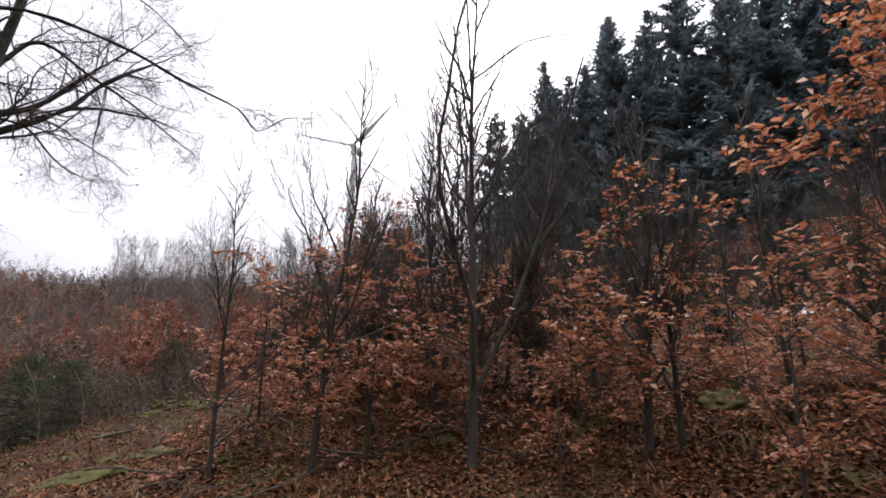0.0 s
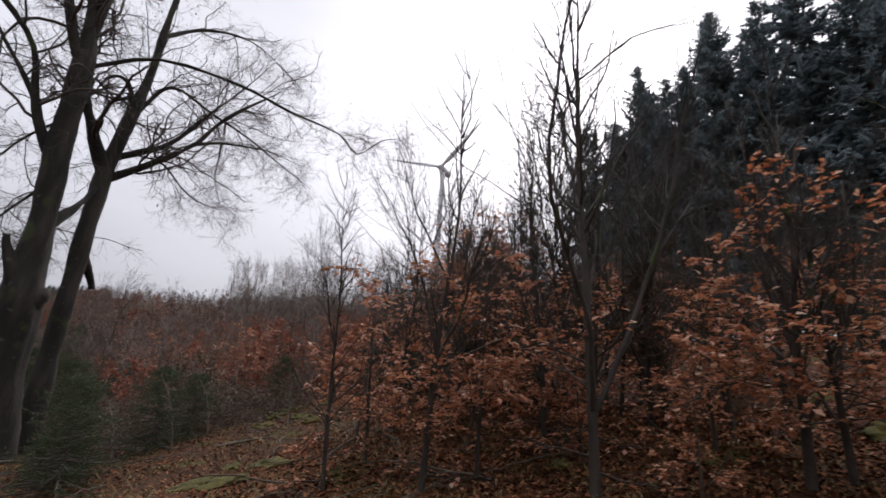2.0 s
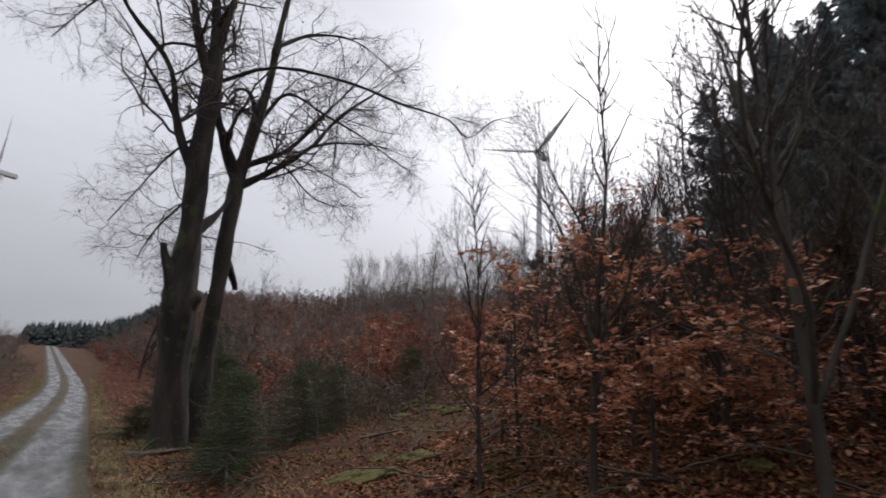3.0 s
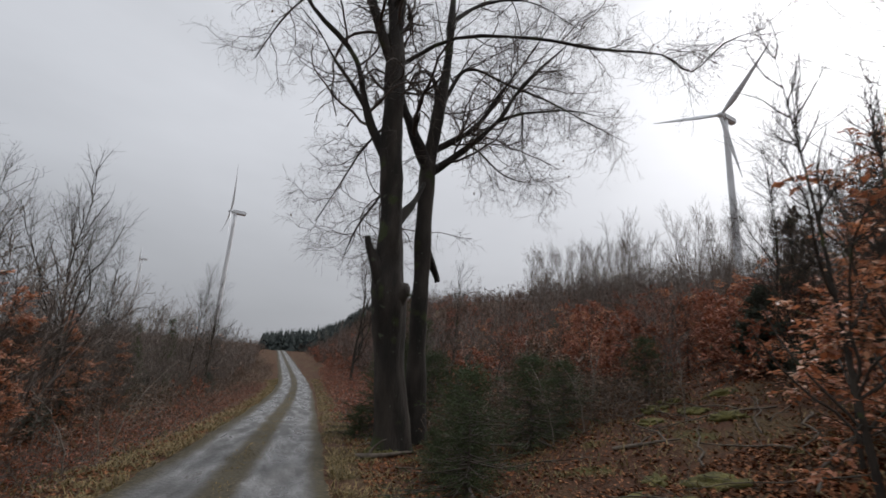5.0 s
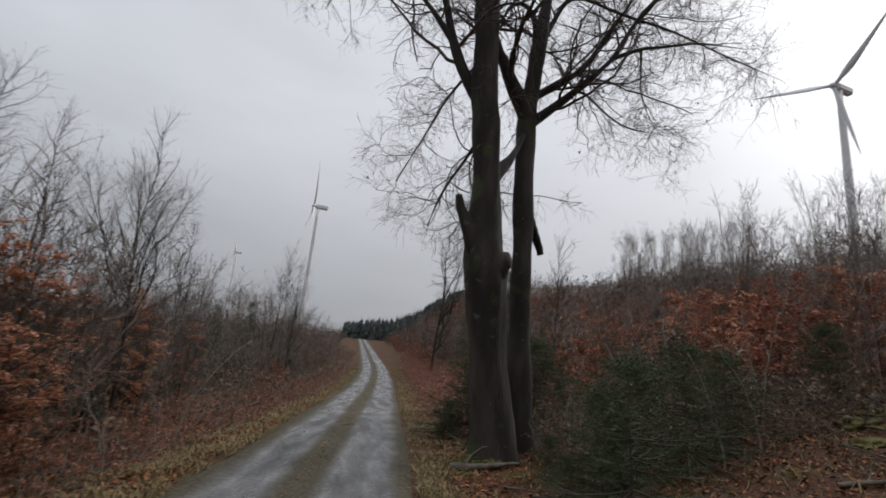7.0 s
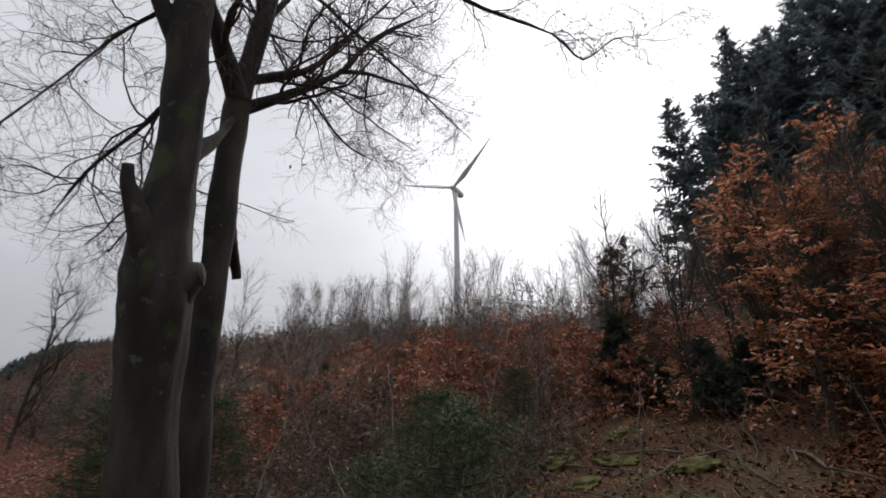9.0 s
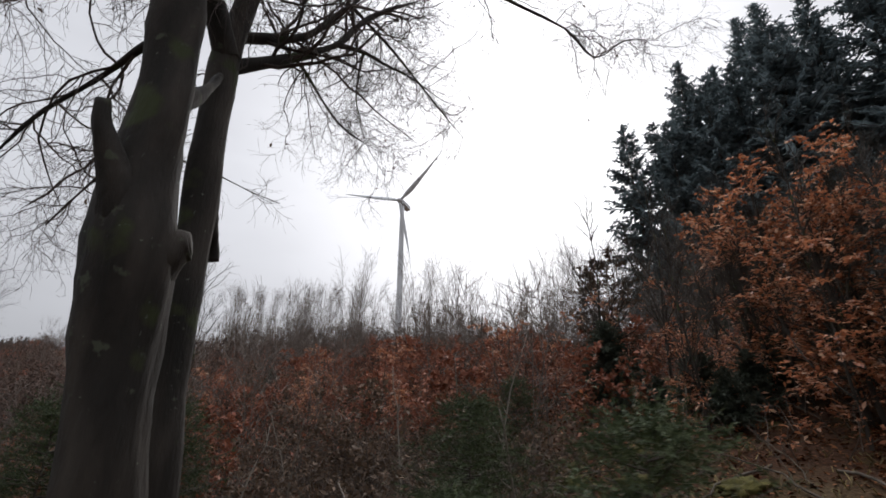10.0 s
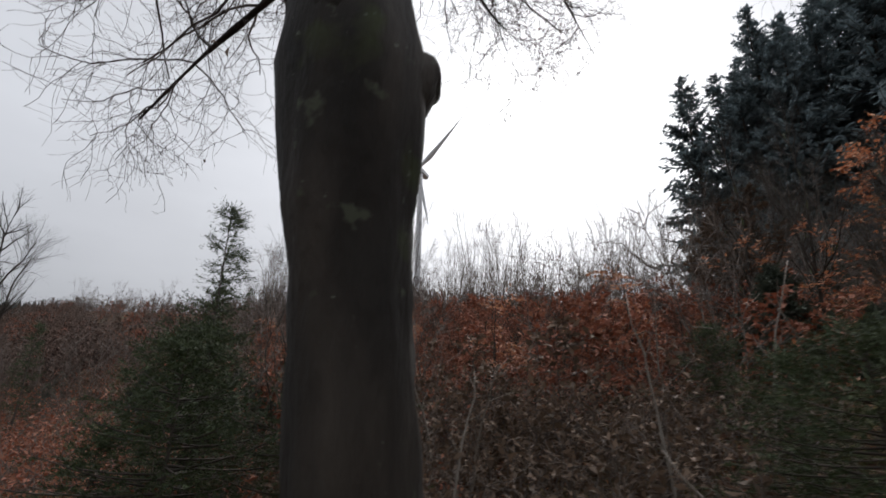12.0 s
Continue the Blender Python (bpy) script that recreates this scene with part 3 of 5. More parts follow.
    Pl, Rl = np.concatenate([Pl, Pl[more][:, outer]]), np.concatenate([Rl, Rl[more][:, outer]])
    reach = np.clip(0.75 + 22 * Rl[:, 0], 1.0, 2.7)
    Q1, R1 = grow(rng, Pl, Rl, 12, 0.16, 1.0, reach, 48, lift=0.01, wander=0.24, k=10, thin=0.36, shorten=0.45, rmin=0.0058)
    Q2, R2 = grow(rng, Q1, R1, 8, 0.12, 1.0, 1.05, 50, lift=-0.03, wander=0.27, k=8, thin=0.5, shorten=0.4, rmin=0.0038)
    Q3, R3 = grow(rng, Q2, R2, 6, 0.1, 1.0, 0.5, 48, lift=-0.07, wander=0.28, k=5, thin=0.55, shorten=0.4, rmin=0.0025)
    tubes(tw1, Q1, R1, 5)
    tubes(tw1, Q2, R2, 4)
    tubes(tw2, Q3, R3, 3)
    # lower sprays that hang from the stems
    st = np.stack([A[0][np.linspace(31, 46, 22).astype(int)], B[0][np.linspace(26, 40, 22).astype(int)]])
    sr = np.full(st.shape[:2], 0.03)
    E1, F1 = grow(rng, st, sr, 7, 0.15, 1.0, 1.25, 68, lift=-0.05, wander=0.28, k=9, thin=0.5, rmin=0.007)
    E2, F2 = grow(rng, E1, F1, 7, 0.2, 1.0, 0.75, 48, lift=-0.05, wander=0.27, k=6, thin=0.5, rmin=0.004)
    E3, F3 = grow(rng, E2, F2, 4, 0.2, 1.0, 0.4, 45, lift=-0.1, wander=0.18, k=4, thin=0.6, rmin=0.0028)
    tubes(tw1, E1, F1, 5)
    tubes(tw1, E2, F2, 4)
    tubes(tw2, E3, F3, 3)
    part("twigwork", tw1, M_TWIG, root, kind="stuff")
    part("twigwork", tw2, M_TWIG, root, kind="stuff")
    lf = Shape()
    sel = rng.choice(len(Q3), 170, replace=False)
    leaves(lf, rng, Q3[sel], 1, 0.6, 1.0, 0.08, level=0.1, droop=0.5)
    part("foliage", lf, M_DARKLEAF, root, "a few withered leaves left on the twigs", kind="stuff")


build_big_beech()


# ---- young trees and shrubs: built once each, then copied ----
def young_beech(seed, tall, leafy, leaf_from=0.12, leaf_to=0.75, stem=0.045, leaf=0.08, mat=None, label="", per=4, reach=1.5, forks=2, twigs=True, boughs=26, name="young_beech", fork=48):
    rng = np.random.default_rng(seed)
    root = new(name)
    tagged(root, label, "tree")
    s = Shape()
    bend = rng.normal(size=2) * 0.04 * tall
    pts = [(0, 0, -0.25), (0.02, 0, 0.3), (bend[0] * 0.3, bend[1] * 0.3, tall * 0.3), (bend[0], bend[1] * 0.6, tall * 0.6), (bend[0] * 0.7, bend[1], tall * 0.85), (bend[0], bend[1] * 1.3, tall)]
    P = smooth_path(pts, 16)
    R = stem * np.interp(np.linspace(0, 1, 16), (0, 0.06, 0.38, 0.55, 1), (1.4, 1.0, 0.72, 0.4, 0.06))
    tubes(s, P[None], R[None], 8)
    part("trunk", s, M_STEM, root, "", True)
    b = Shape()
    stems, sr = P[None], R[None]
    if forks:
        F, FR = grow(rng, stems, sr, forks, 0.25, 0.6, tall * 0.6, fork, lift=0.07, wander=0.11, k=16, thin=0.42)
        for j in range(forks):
            fs = Shape()
            tubes(fs, F[j:j + 1], FR[j:j + 1], 6)
            part("limb", fs, M_STEM, root, "", True)
        stems, sr = np.concatenate([stems, F]), np.concatenate([sr, FR])
    low, lr = grow(rng, P[None], R[None], boughs, leaf_from, leaf_to, reach, 82, lift=0.012, wander=0.15, k=8, thin=0.17, flat=0.3, shorten=0.4, rmin=0.006)
    for j in range(boughs):
        fs = Shape()
        tubes(fs, low[j:j + 1], lr[j:j + 1], 4)
        part("bough", fs, M_STEM, root, "", True)
    L2, l2 = grow(rng, low, lr, 12, 0.2, 1.0, reach * 0.34, 48, lift=0.0, wander=0.14, k=3, thin=0.5, flat=0.22, rmin=0.003)
    tubes(b, L2, l2, 3)
    if twigs:
        up, ur = grow(rng, stems, sr, 23, 0.3, 1.0, tall * 0.25, 36, lift=0.07, wander=0.12, k=8, thin=0.36, shorten=0.5, rmin=0.004)
        U2, u2 = grow(rng, up, ur, 8, 0.15, 1.0, tall * 0.09, 40, lift=0.03, wander=0.15, k=5, thin=0.5, rmin=0.0022)
        tubes(b, up, ur, 4)
        tubes(b, U2, u2, 3)
    part("twigwork", b, M_STEM, root, kind="stuff")
    if leafy > 0:
        lf = Shape()
        pick = rng.random(len(L2)) < leafy
        leaves(lf, rng, L2[pick], per, 0.15, 1.0, leaf, wide=0.62, level=0.85, droop=0.08)
        part("foliage", lf, mat or M_RUSSET, root, "dry russet beech leaves", kind="stuff")
    return root


def scrub(seed, tall, n_stem, leafy, mat, label, leaf=0.10, name="shrub", twig_mat=None, spread=0.16, per=9, turn_out=38, thick=0.005, split=False):
    """A many-stemmed shrub or sapling clump, for the slope and the far side."""
    rng = np.random.default_rng(seed)
    root = new(name)
    tagged(root, label, "shrub")
    b = Shape()
    base = np.concatenate([rng.normal(size=(n_stem, 2)) * 0.18, np.full((n_stem, 1), -0.2)], 1)
    d = unit(np.concatenate([rng.normal(size=(n_stem, 2)) * spread, np.ones((n_stem, 1))], 1))
    pts, p = [base], base
    for _ in range(7):
        d = unit(d + rng.normal(size=(n_stem, 3)) * 0.05 + np.array([0, 0, 0.03]))
        p = p + d * (tall * rng.uniform(0.75, 1.05, (n_stem, 1)) / 7)
        pts.append(p)
    P = np.stack(pts, 1)
    R = 0.013 * tall / 4 * np.linspace(1, 0.25, 8)[None].repeat(n_stem, 0)
    if split:
        for j in range(n_stem):
            st = Shape()
            tubes(st, P[j:j + 1], R[j:j + 1], 5)
            part("stem", st, twig_mat or M_TWIG, root, "", True)
    else:
        tubes(b, P, R, 4)
    Q, q = grow(rng, P, R, per, 0.1, 1.0, tall * 0.3, turn_out, lift=0.06, wander=0.13, k=4, thin=0.5, rmin=thick)
    tubes(b, Q, q, 3)
    Q2, q2 = grow(rng, Q, q, 3, 0.2, 1.0, tall * 0.10, 40, lift=0.02, wander=0.1, k=2, thin=0.7, rmin=thick * 0.8)
    tubes(b, Q2, q2, 3)
    part("twigwork", b, twig_mat or M_TWIG, root, kind="stuff")
    if leafy:
        lf = Shape()
        leaves(lf, rng, np.concatenate([Q[:, 1:3], Q2]), leafy, 0.1, 1.0, leaf, level=0.35, droop=0.15)
        part("foliage", lf, mat, root, "withered red-brown leaves", kind="stuff")
    return root


def spruce(seed, tall, width, mat, levels, per, bare=0.05, fine=False, label="", name="spruce_tree", stem=None, gaps=0.0, needles=(18, 0.003, 0.022), taper=0.85):
    rng = np.random.default_rng(seed)
    root = new(name)
    tagged(root, label, "tree")
    s = Shape()
    P = smooth_path([(0, 0, -0.3), (0.01 * tall, 0, tall * 0.35), (0, 0.008 * tall, tall * 0.7), (0, 0, tall)], 14)
    r = stem or tall * 0.011
    tubes(s, P[None], (r * np.linspace(1.1, 0.06, 14))[None], 8)
    part("trunk", s, M_BARKSPRUCE, root, "", True)
    hs, az, ln, el = [], [], [], []
    for j in range(levels):
        f = bare + (1 - bare) * (j + 0.5) / levels
        m = per + rng.integers(-1, 2)
        for i in range(max(3, m)):
            if rng.random() < gaps:
                continue
            hs.append((f + rng.normal() * 0.4 / levels) * tall)
            az.append(rng.random() * 2 * math.pi)
            ln.append(width * (1 - f) ** taper * rng.uniform(0.5, 1.2) + 0.02 * tall ** 0.5)
            el.append(math.radians(38 * f - 12 + rng.normal() * 6))
    hs, az, ln, el = map(np.array, (hs, az, ln, el))
    hs = np.minimum(hs, tall * 0.985)
    n = len(hs)
    start = np.stack([np.interp(hs, P[:, 2], P[:, 0]), np.interp(hs, P[:, 2], P[:, 1]), hs], 1)
    out = np.stack([np.cos(az), np.sin(az), np.zeros(n)], 1)
    k = 6
    u = np.linspace(0, 1, k)
    bow = (-0.30 * u + 0.32 * u ** 2.5)
    B = start[:, None] + out[:, None] * (ln[:, None] * u)[:, :, None]
    B[:, :, 2] += ln[:, None] * (np.tan(el)[:, None] * u + 0.5 * bow)
    b = Shape()
    tubes(b, B, (0.012 * ln[:, None] + 0.002) * np.linspace(1, 0.3, k)[None], 3)
    part("twigwork", b, M_BARKSPRUCE, root, kind="stuff")
    nd = Shape()
    if fine:
        T, _ = grow(rng, B, np.full(B.shape[:2], 0.004), 12, 0.08, 1.0, width * 0.30, 52, lift=-0.05, wander=0.05, k=4, flat=0.25, shorten=0.55)
        T = np.concatenate([T, B[:, -4:]])
        tubes(b, T, np.full(T.shape[:2], 0.002), 3)
        m, wide, long = needles
        idx = np.repeat(np.arange(len(T)), m)
        pos, tan = along(T, idx, rng.random(len(idx)))
        side = unit(np.cross(tan, rng.normal(size=(len(idx), 3))))
        d = unit(side + 0.7 * tan + np.array([0, 0, 0.15]))
        w = unit(np.cross(d, tan)) * wide
        L = d * long * rng.uniform(0.8, 1.5, (len(idx), 1))
        v = np.stack([pos - w, pos + w, pos + L + w * 0.5, pos + L - w * 0.5], 1)
    else:
        T, _ = grow(rng, B, np.full(B.shape[:2], 0.01), 26, 0.06, 1.0, 0.12 + 0.27 * ln, 54, lift=-0.24, wander=0.12, k=3, flat=0.3, shorten=0.5)
        a, e = T[:, 0], T[:, -1]
        mid = T[:, 1]
        vs = []
        for tilt in (0.0, 1.3):
            ref = unit(np.cross(e - a, np.array([math.sin(tilt), 0.2, math.cos(tilt)])))
            w = ref * np.linalg.norm(e - a, axis=1, keepdims=True) * 0.16 * rng.uniform(0.7, 1.4, (len(a), 1))
            vs.append(np.stack([a, mid + w, e, mid - w], 1))
        tip0, tip1 = B[:, 2], B[:, -1]
        w = unit(np.cross(tip1 - tip0, np.array([0, 0, 1.0]))) * (0.07 * ln[:, None])
        vs.append(np.stack([tip0, (tip0 + tip1) / 2 + w, tip1, (tip0 + tip1) / 2 - w], 1))
        v = np.concatenate(vs)
    nd.add(v, np.arange(4 * len(v)).reshape(-1, 4))
    part("foliage", nd, mat, root, kind="stuff")
    return root


def stand(x, y, turn=0.0, size=1.0, lean=0.0):
    return pose(x, y, H(x, y) - 0.02, lean, lean * 0.6, turn) @ Matrix.Scale(size, 4)


def plant(kinds, places, group):
    """First use of a kind is the template itself; later ones are copies."""
    used = set()
    for k, x, y, turn, size, lean in places:
        ob = kinds[k]
        m = stand(x, y, turn, size, lean)
        if k in used:
            c = copy_thing(ob, m)
        else:
            used.add(k)
            ob.matrix_basis = m
            c = ob
        tagged(c, group=group)


def scatter(rng, n, xr, yr, gap, test=None):
    out = []
    tries = 0
    while len(out) < n and tries < n * 40:
        tries += 1
        x, y = rng.uniform(*xr), rng.uniform(*yr)
        if test and not test(x, y):
            continue
        if all((x - a) ** 2 + (y - b) ** 2 > gap * gap for a, b in out):
            out.append((x, y))
    return out


def build_near_beeches():
    rng = np.random.default_rng(21)
    tall_bare = young_beech(31, 7.6, 0.6, 0.14, 0.34, 0.07, label="tall young beech, bare above with a few russet leaves below", reach=1.3, forks=5, boughs=9, per=5, leaf=0.095)
    thin_bare = young_beech(32, 6.2, 0.9, 0.16, 0.5, 0.05, label="slender young beech with russet leaves on its lower branches", reach=1.3, forks=3, boughs=13, per=5, leaf=0.095)
    leafy = young_beech(33, 5.4, 1.0, 0.2, 0.9, 0.07, label="young beech still full of dry russet leaves", reach=1.9, forks=2, per=8, boughs=36, leaf=0.10)
    low = young_beech(34, 3.2, 1.0, 0.28, 0.92, 0.034, label="low beech sapling with layered russet leaves", reach=1.15, forks=1, per=6, boughs=14, twigs=False, name="beech_sapling", leaf=0.095)
    half = young_beech(37, 5.6, 1.0, 0.26, 0.62, 0.07, label="young beech with tiers of russet leaves under bare thin tops", reach=1.75, forks=3, per=7, boughs=22, leaf=0.10)
    fuzzy = young_beech(35, 5.4, 1.0, 0.3, 0.98, 0.045, label="young tree with small dark withered leaves", reach=1.2, forks=3, per=14, boughs=36, mat=M_DARKLEAF, leaf=0.085, name="young_tree")
    reddish = young_beech(36, 3.0, 1.0, 0.12, 0.95, 0.028, label="low beech sapling with dull red-brown leaves on the slope", reach=1.2, forks=2, per=9, boughs=24, mat=M_REDLEAF, name="beech_sapling")
    kinds = dict(t=tall_bare, n=thin_bare, l=leafy, s=low, h=half, k=fuzzy, w=reddish)
    at = []
    # the front row along the clearing
    at.append(("t", -3.05, 5.4, 0, 1, 1))
    at.append(("n", -5.0, 4.77, 40, 1, 1))
    at.append(("n", -6.25, 4.22, 120, 0.72, -2))
    at.append(("s", -6.48, 5.05, 0, 0.95, 0))
    at.append(("s", -4.66, 5.4, 70, 1.0, 0))
    at.append(("n", -4.5, 6.8, 200, 0.95, 1))
    at.append(("t", -4.24, 6.95, 150, 0.72, -1))
    at.append(("s", -2.25, 6.9, 20, 0.8, 0))
    at.append(("h", -1.28, 6.4, 10, 0.84, 1))
    at.append(("h", -0.95, 6.65, 130, 0.78, -1))
    at.append(("l", 1.35, 5.3, 80, 0.9, 0))
    at.append(("l", 2.7, 6.2, 300, 1.0, 0))
    at.append(("s", 0.1, 5.0, 90, 0.62, 0))
    at.append(("s", -1.9, 5.2, 210, 0.5, 0))
    at.append(("s", -7.4, 5.6, 210, 0.8, 0))
    at.append(("n", -7.6, 6.6, 20, 0.75, 1))
    at.append(("s", -3.6, 6.2, 300, 0.62, 0))
    at.append(("s", -5.6, 6.4, 140, 0.9, 0))
    at.append(("h", 1.2, 8.2, 77, 0.85, 0))
    at.append(("n", -6.2, 8.2, 33, 0.9, 0))
    at.append(("l", 3.6, 4.8, 40, 1.0, 0))
    at.append(("n", -3.3, 8.4, 150, 0.8, 1))
    at.append(("n", -2.3, 8.0, 250, 0.75, 1))
    at.append(("n", 0.2, 7.8, 90, 0.8, 1))
    at.append(("t", -1.9, 9.6, 290, 0.7, 2))
    for x, y in scatter(rng, 17, (-10.5, -2.5), (7.8, 12.5), 0.95, lambda x, y: y > 7.8 - 0.5 * (x + 6) * (x < -6)):
        at.append(("k", x, y, rng.uniform(0, 360), rng.uniform(0.58, 0.8), rng.normal() * 2))
    for x, y in scatter(rng, 11, (-8.8, -3.2), (6.6, 9.5), 0.9, lambda x, y: y > 6.6 - 0.4 * (x + 6) * (x < -6)):
        at.append((rng.choice(["n", "t", "n"]), x, y, rng.uniform(0, 360), rng.uniform(0.72, 0.92), rng.normal() * 3))
    # the crowded poles behind
    for x, y in scatter(rng, 46, (-11.5, 4), (8.6, 17), 0.9, lambda x, y: y > 8.8 - 0.25 * (x + 6) * (x < -6)):
        at.append((rng.choice(["t", "n", "s", "l", "n", "s"]), x, y, rng.uniform(0, 360), rng.uniform(0.45, 0.64), rng.normal() * 1.5))
    at.append(("k", -13.9, 13.1, 60, 1.0, 0))
    at.append(("k", -13.0, 12.2, 10, 1.05, 0))
    at.append(("k", -14.6, 14.4, 110, 0.9, 0))
    at.append(("n", -13.4, 11.4, 40, 0.9, 0))
    at.append(("n", -11.2, 9.3, 10, 0.6, 0))
    at.append(("s", -9.0, 8.2, 10, 0.9, 0))
    at.append(("l", -7.9, 9.2, 190, 0.85, 0))
    at.append(("l", -10.6, 13.4, 250, 1.0, 0))
    at.append(("l", -9.7, 10.4, 60, 0.95, 0))
    at.append(("h", -10.3, 11.3, 160, 1.0, 0))
    at.append(("l", -8.9, 9.4, 140, 0.8, 0))
    at.append(("n", -12.4, 13.2, 20, 0.95, 1))
    at.append(("n", -10.9, 9.0, 200, 0.6, 0))
    at.append(("l", -8.2, 11.0, 30, 1.0, 0))
    for x, y in scatter(rng, 15, (-13, 5), (18, 27), 2.0):
        at.append((rng.choice(["t", "n", "n", "l"]), x, y, rng.uniform(0, 360), rng.uniform(0.6, 0.85), rng.normal() * 1.5))
    for x, y in scatter(rng, 26, (-24, -14.0), (7.2, 13.5), 1.2, lambda x, y: y > 7 + 0.25 * (x + 23)):
        at.append((rng.choice(["w", "w", "w", "s"]), x, y, rng.uniform(0, 360), rng.uniform(0.6, 0.9), 0))
    plant(kinds, at, "young beech stand")


def build_left_side():
    rng = np.random.default_rng(22)
    bush = young_beech(41, 6.6, 0.0, 0.2, 0.6, 0.05, label="bare many-stemmed young tree beside the track", reach=1.2, forks=7, boughs=10, name="bare_tree", fork=24)
    leafy = young_beech(42, 4.6, 1.0, 0.06, 0.95, 0.05, label="young beech full of orange-brown dry leaves beside the track", reach=1.3, per=15, boughs=34)
    thin = young_beech(43, 5.6, 0.12, 0.2, 0.6, 0.035, label="thin bare sapling beside the track", reach=0.8, forks=2, boughs=10, name="bare_sapling", fork=22)
    at = []
    at.append(("b", -16.2, -5.5, 90, 0.92, 0))
    at.append(("l", -10.2, -4.7, 0, 0.85, 0))
    at.append(("l", -9.2, -5.0, 100, 0.95, 0))
    at.append(("l", -11.6, -5.0, 200, 0.62, 0))
    at.append(("l", -10.8, -5.6, 30, 0.78, 0))
    at.append(("l", -9.6, -4.3, 160, 0.6, 0))
    at.append(("l", -12.6, -5.6, 250, 0.6, 0))
    at.append(("l", -8.4, -4.6, 250, 1.0, 0))
    at.append(("t", -12.2, -7.0, 0, 1.0, 0))
    at.append(("t", -13.4, -7.2, 80, 1.0, 0))
    at.append(("t", -14.0, -6.2, 170, 0.9, 0))
    at.append(("b", -13.0, -8.6, 90, 0.9, 0))
    at.append(("l", -7.8, -5.0, 50, 1.0, 0))
    at.append(("t", -29, -5.6, 20, 1.05, 0))
    at.append(("t", -31, -5.2, 120, 1.0, 0))
    at.append(("t", -33, -6.0, 220, 1.05, 0))
    at.append(("b", -22, -6.8, 200, 0.6, 0))
    at.append(("t", -19.5, -6.0, 300, 0.8, 0))
    at.append(("l", -14.5, -6.8, 20, 0.7, 0))
    at.append(("l", -18.2, -6.2, 80, 0.62, 0))
    at.append(("b", -37, -6.4, 10, 0.8, 0))
    at.append(("d", -38.3, 2.55, 50, 1.0, 3))
    at.append(("t", -18.6, 4.2, 50, 0.8, 0))
    at.append(("l", -13.6, -5.2, 10, 0.6, 0))
    at.append(("l", -15.2, -5.9, 110, 0.62, 0))
    at.append(("l", -17.2, -6.2, 210, 0.66, 0))
    at.append(("l", -19.8, -6.6, 50, 0.6, 0))
    # next eight: unseen trees, added to block sky light from behind the camera
    at.append(("l", -6.6, -4.9, 10, 1.1, 0))
    at.append(("b", -5.6, -6.0, 40, 1.1, 0))
    at.append(("l", -4.6, -5.2, 210, 1.1, 0))
    at.append(("b", -3.0, -6.2, 100, 1.1, 0))
    at.append(("l", -2.0, -5.0, 310, 1.15, 0))
    at.append(("l", 0.2, -5.6, 20, 1.1, 0))
    at.append(("b", 2.0, -6.0, 200, 1.1, 0))
    at.append(("l", 4.5, -4.6, 80, 1.1, 0))
    at.append(("l", -9.0, -4.1, 15, 0.6, 0))
    at.append(("l", -10.4, -4.0, 95, 0.55, 0))
    at.append(("l", -11.3, -4.3, 185, 0.6, 0))
    at.append(("l", -12.4, -4.6, 275, 0.5, 0))
    at.append(("l", -16.2, -5.0, 35, 0.5, 0))
    at.append(("l", -18.6, -5.2, 135, 0.5, 0))
    slim = young_beech(44, 9.0, 0.0, 0.3, 0.8, 0.12, label="slim bare tree with a leaning stem on the verge", reach=1.5, forks=3, boughs=12, name="bare_tree", fork=28)
    plant(dict(b=bush, l=leafy, t=thin, d=slim), at, "saplings along the track")


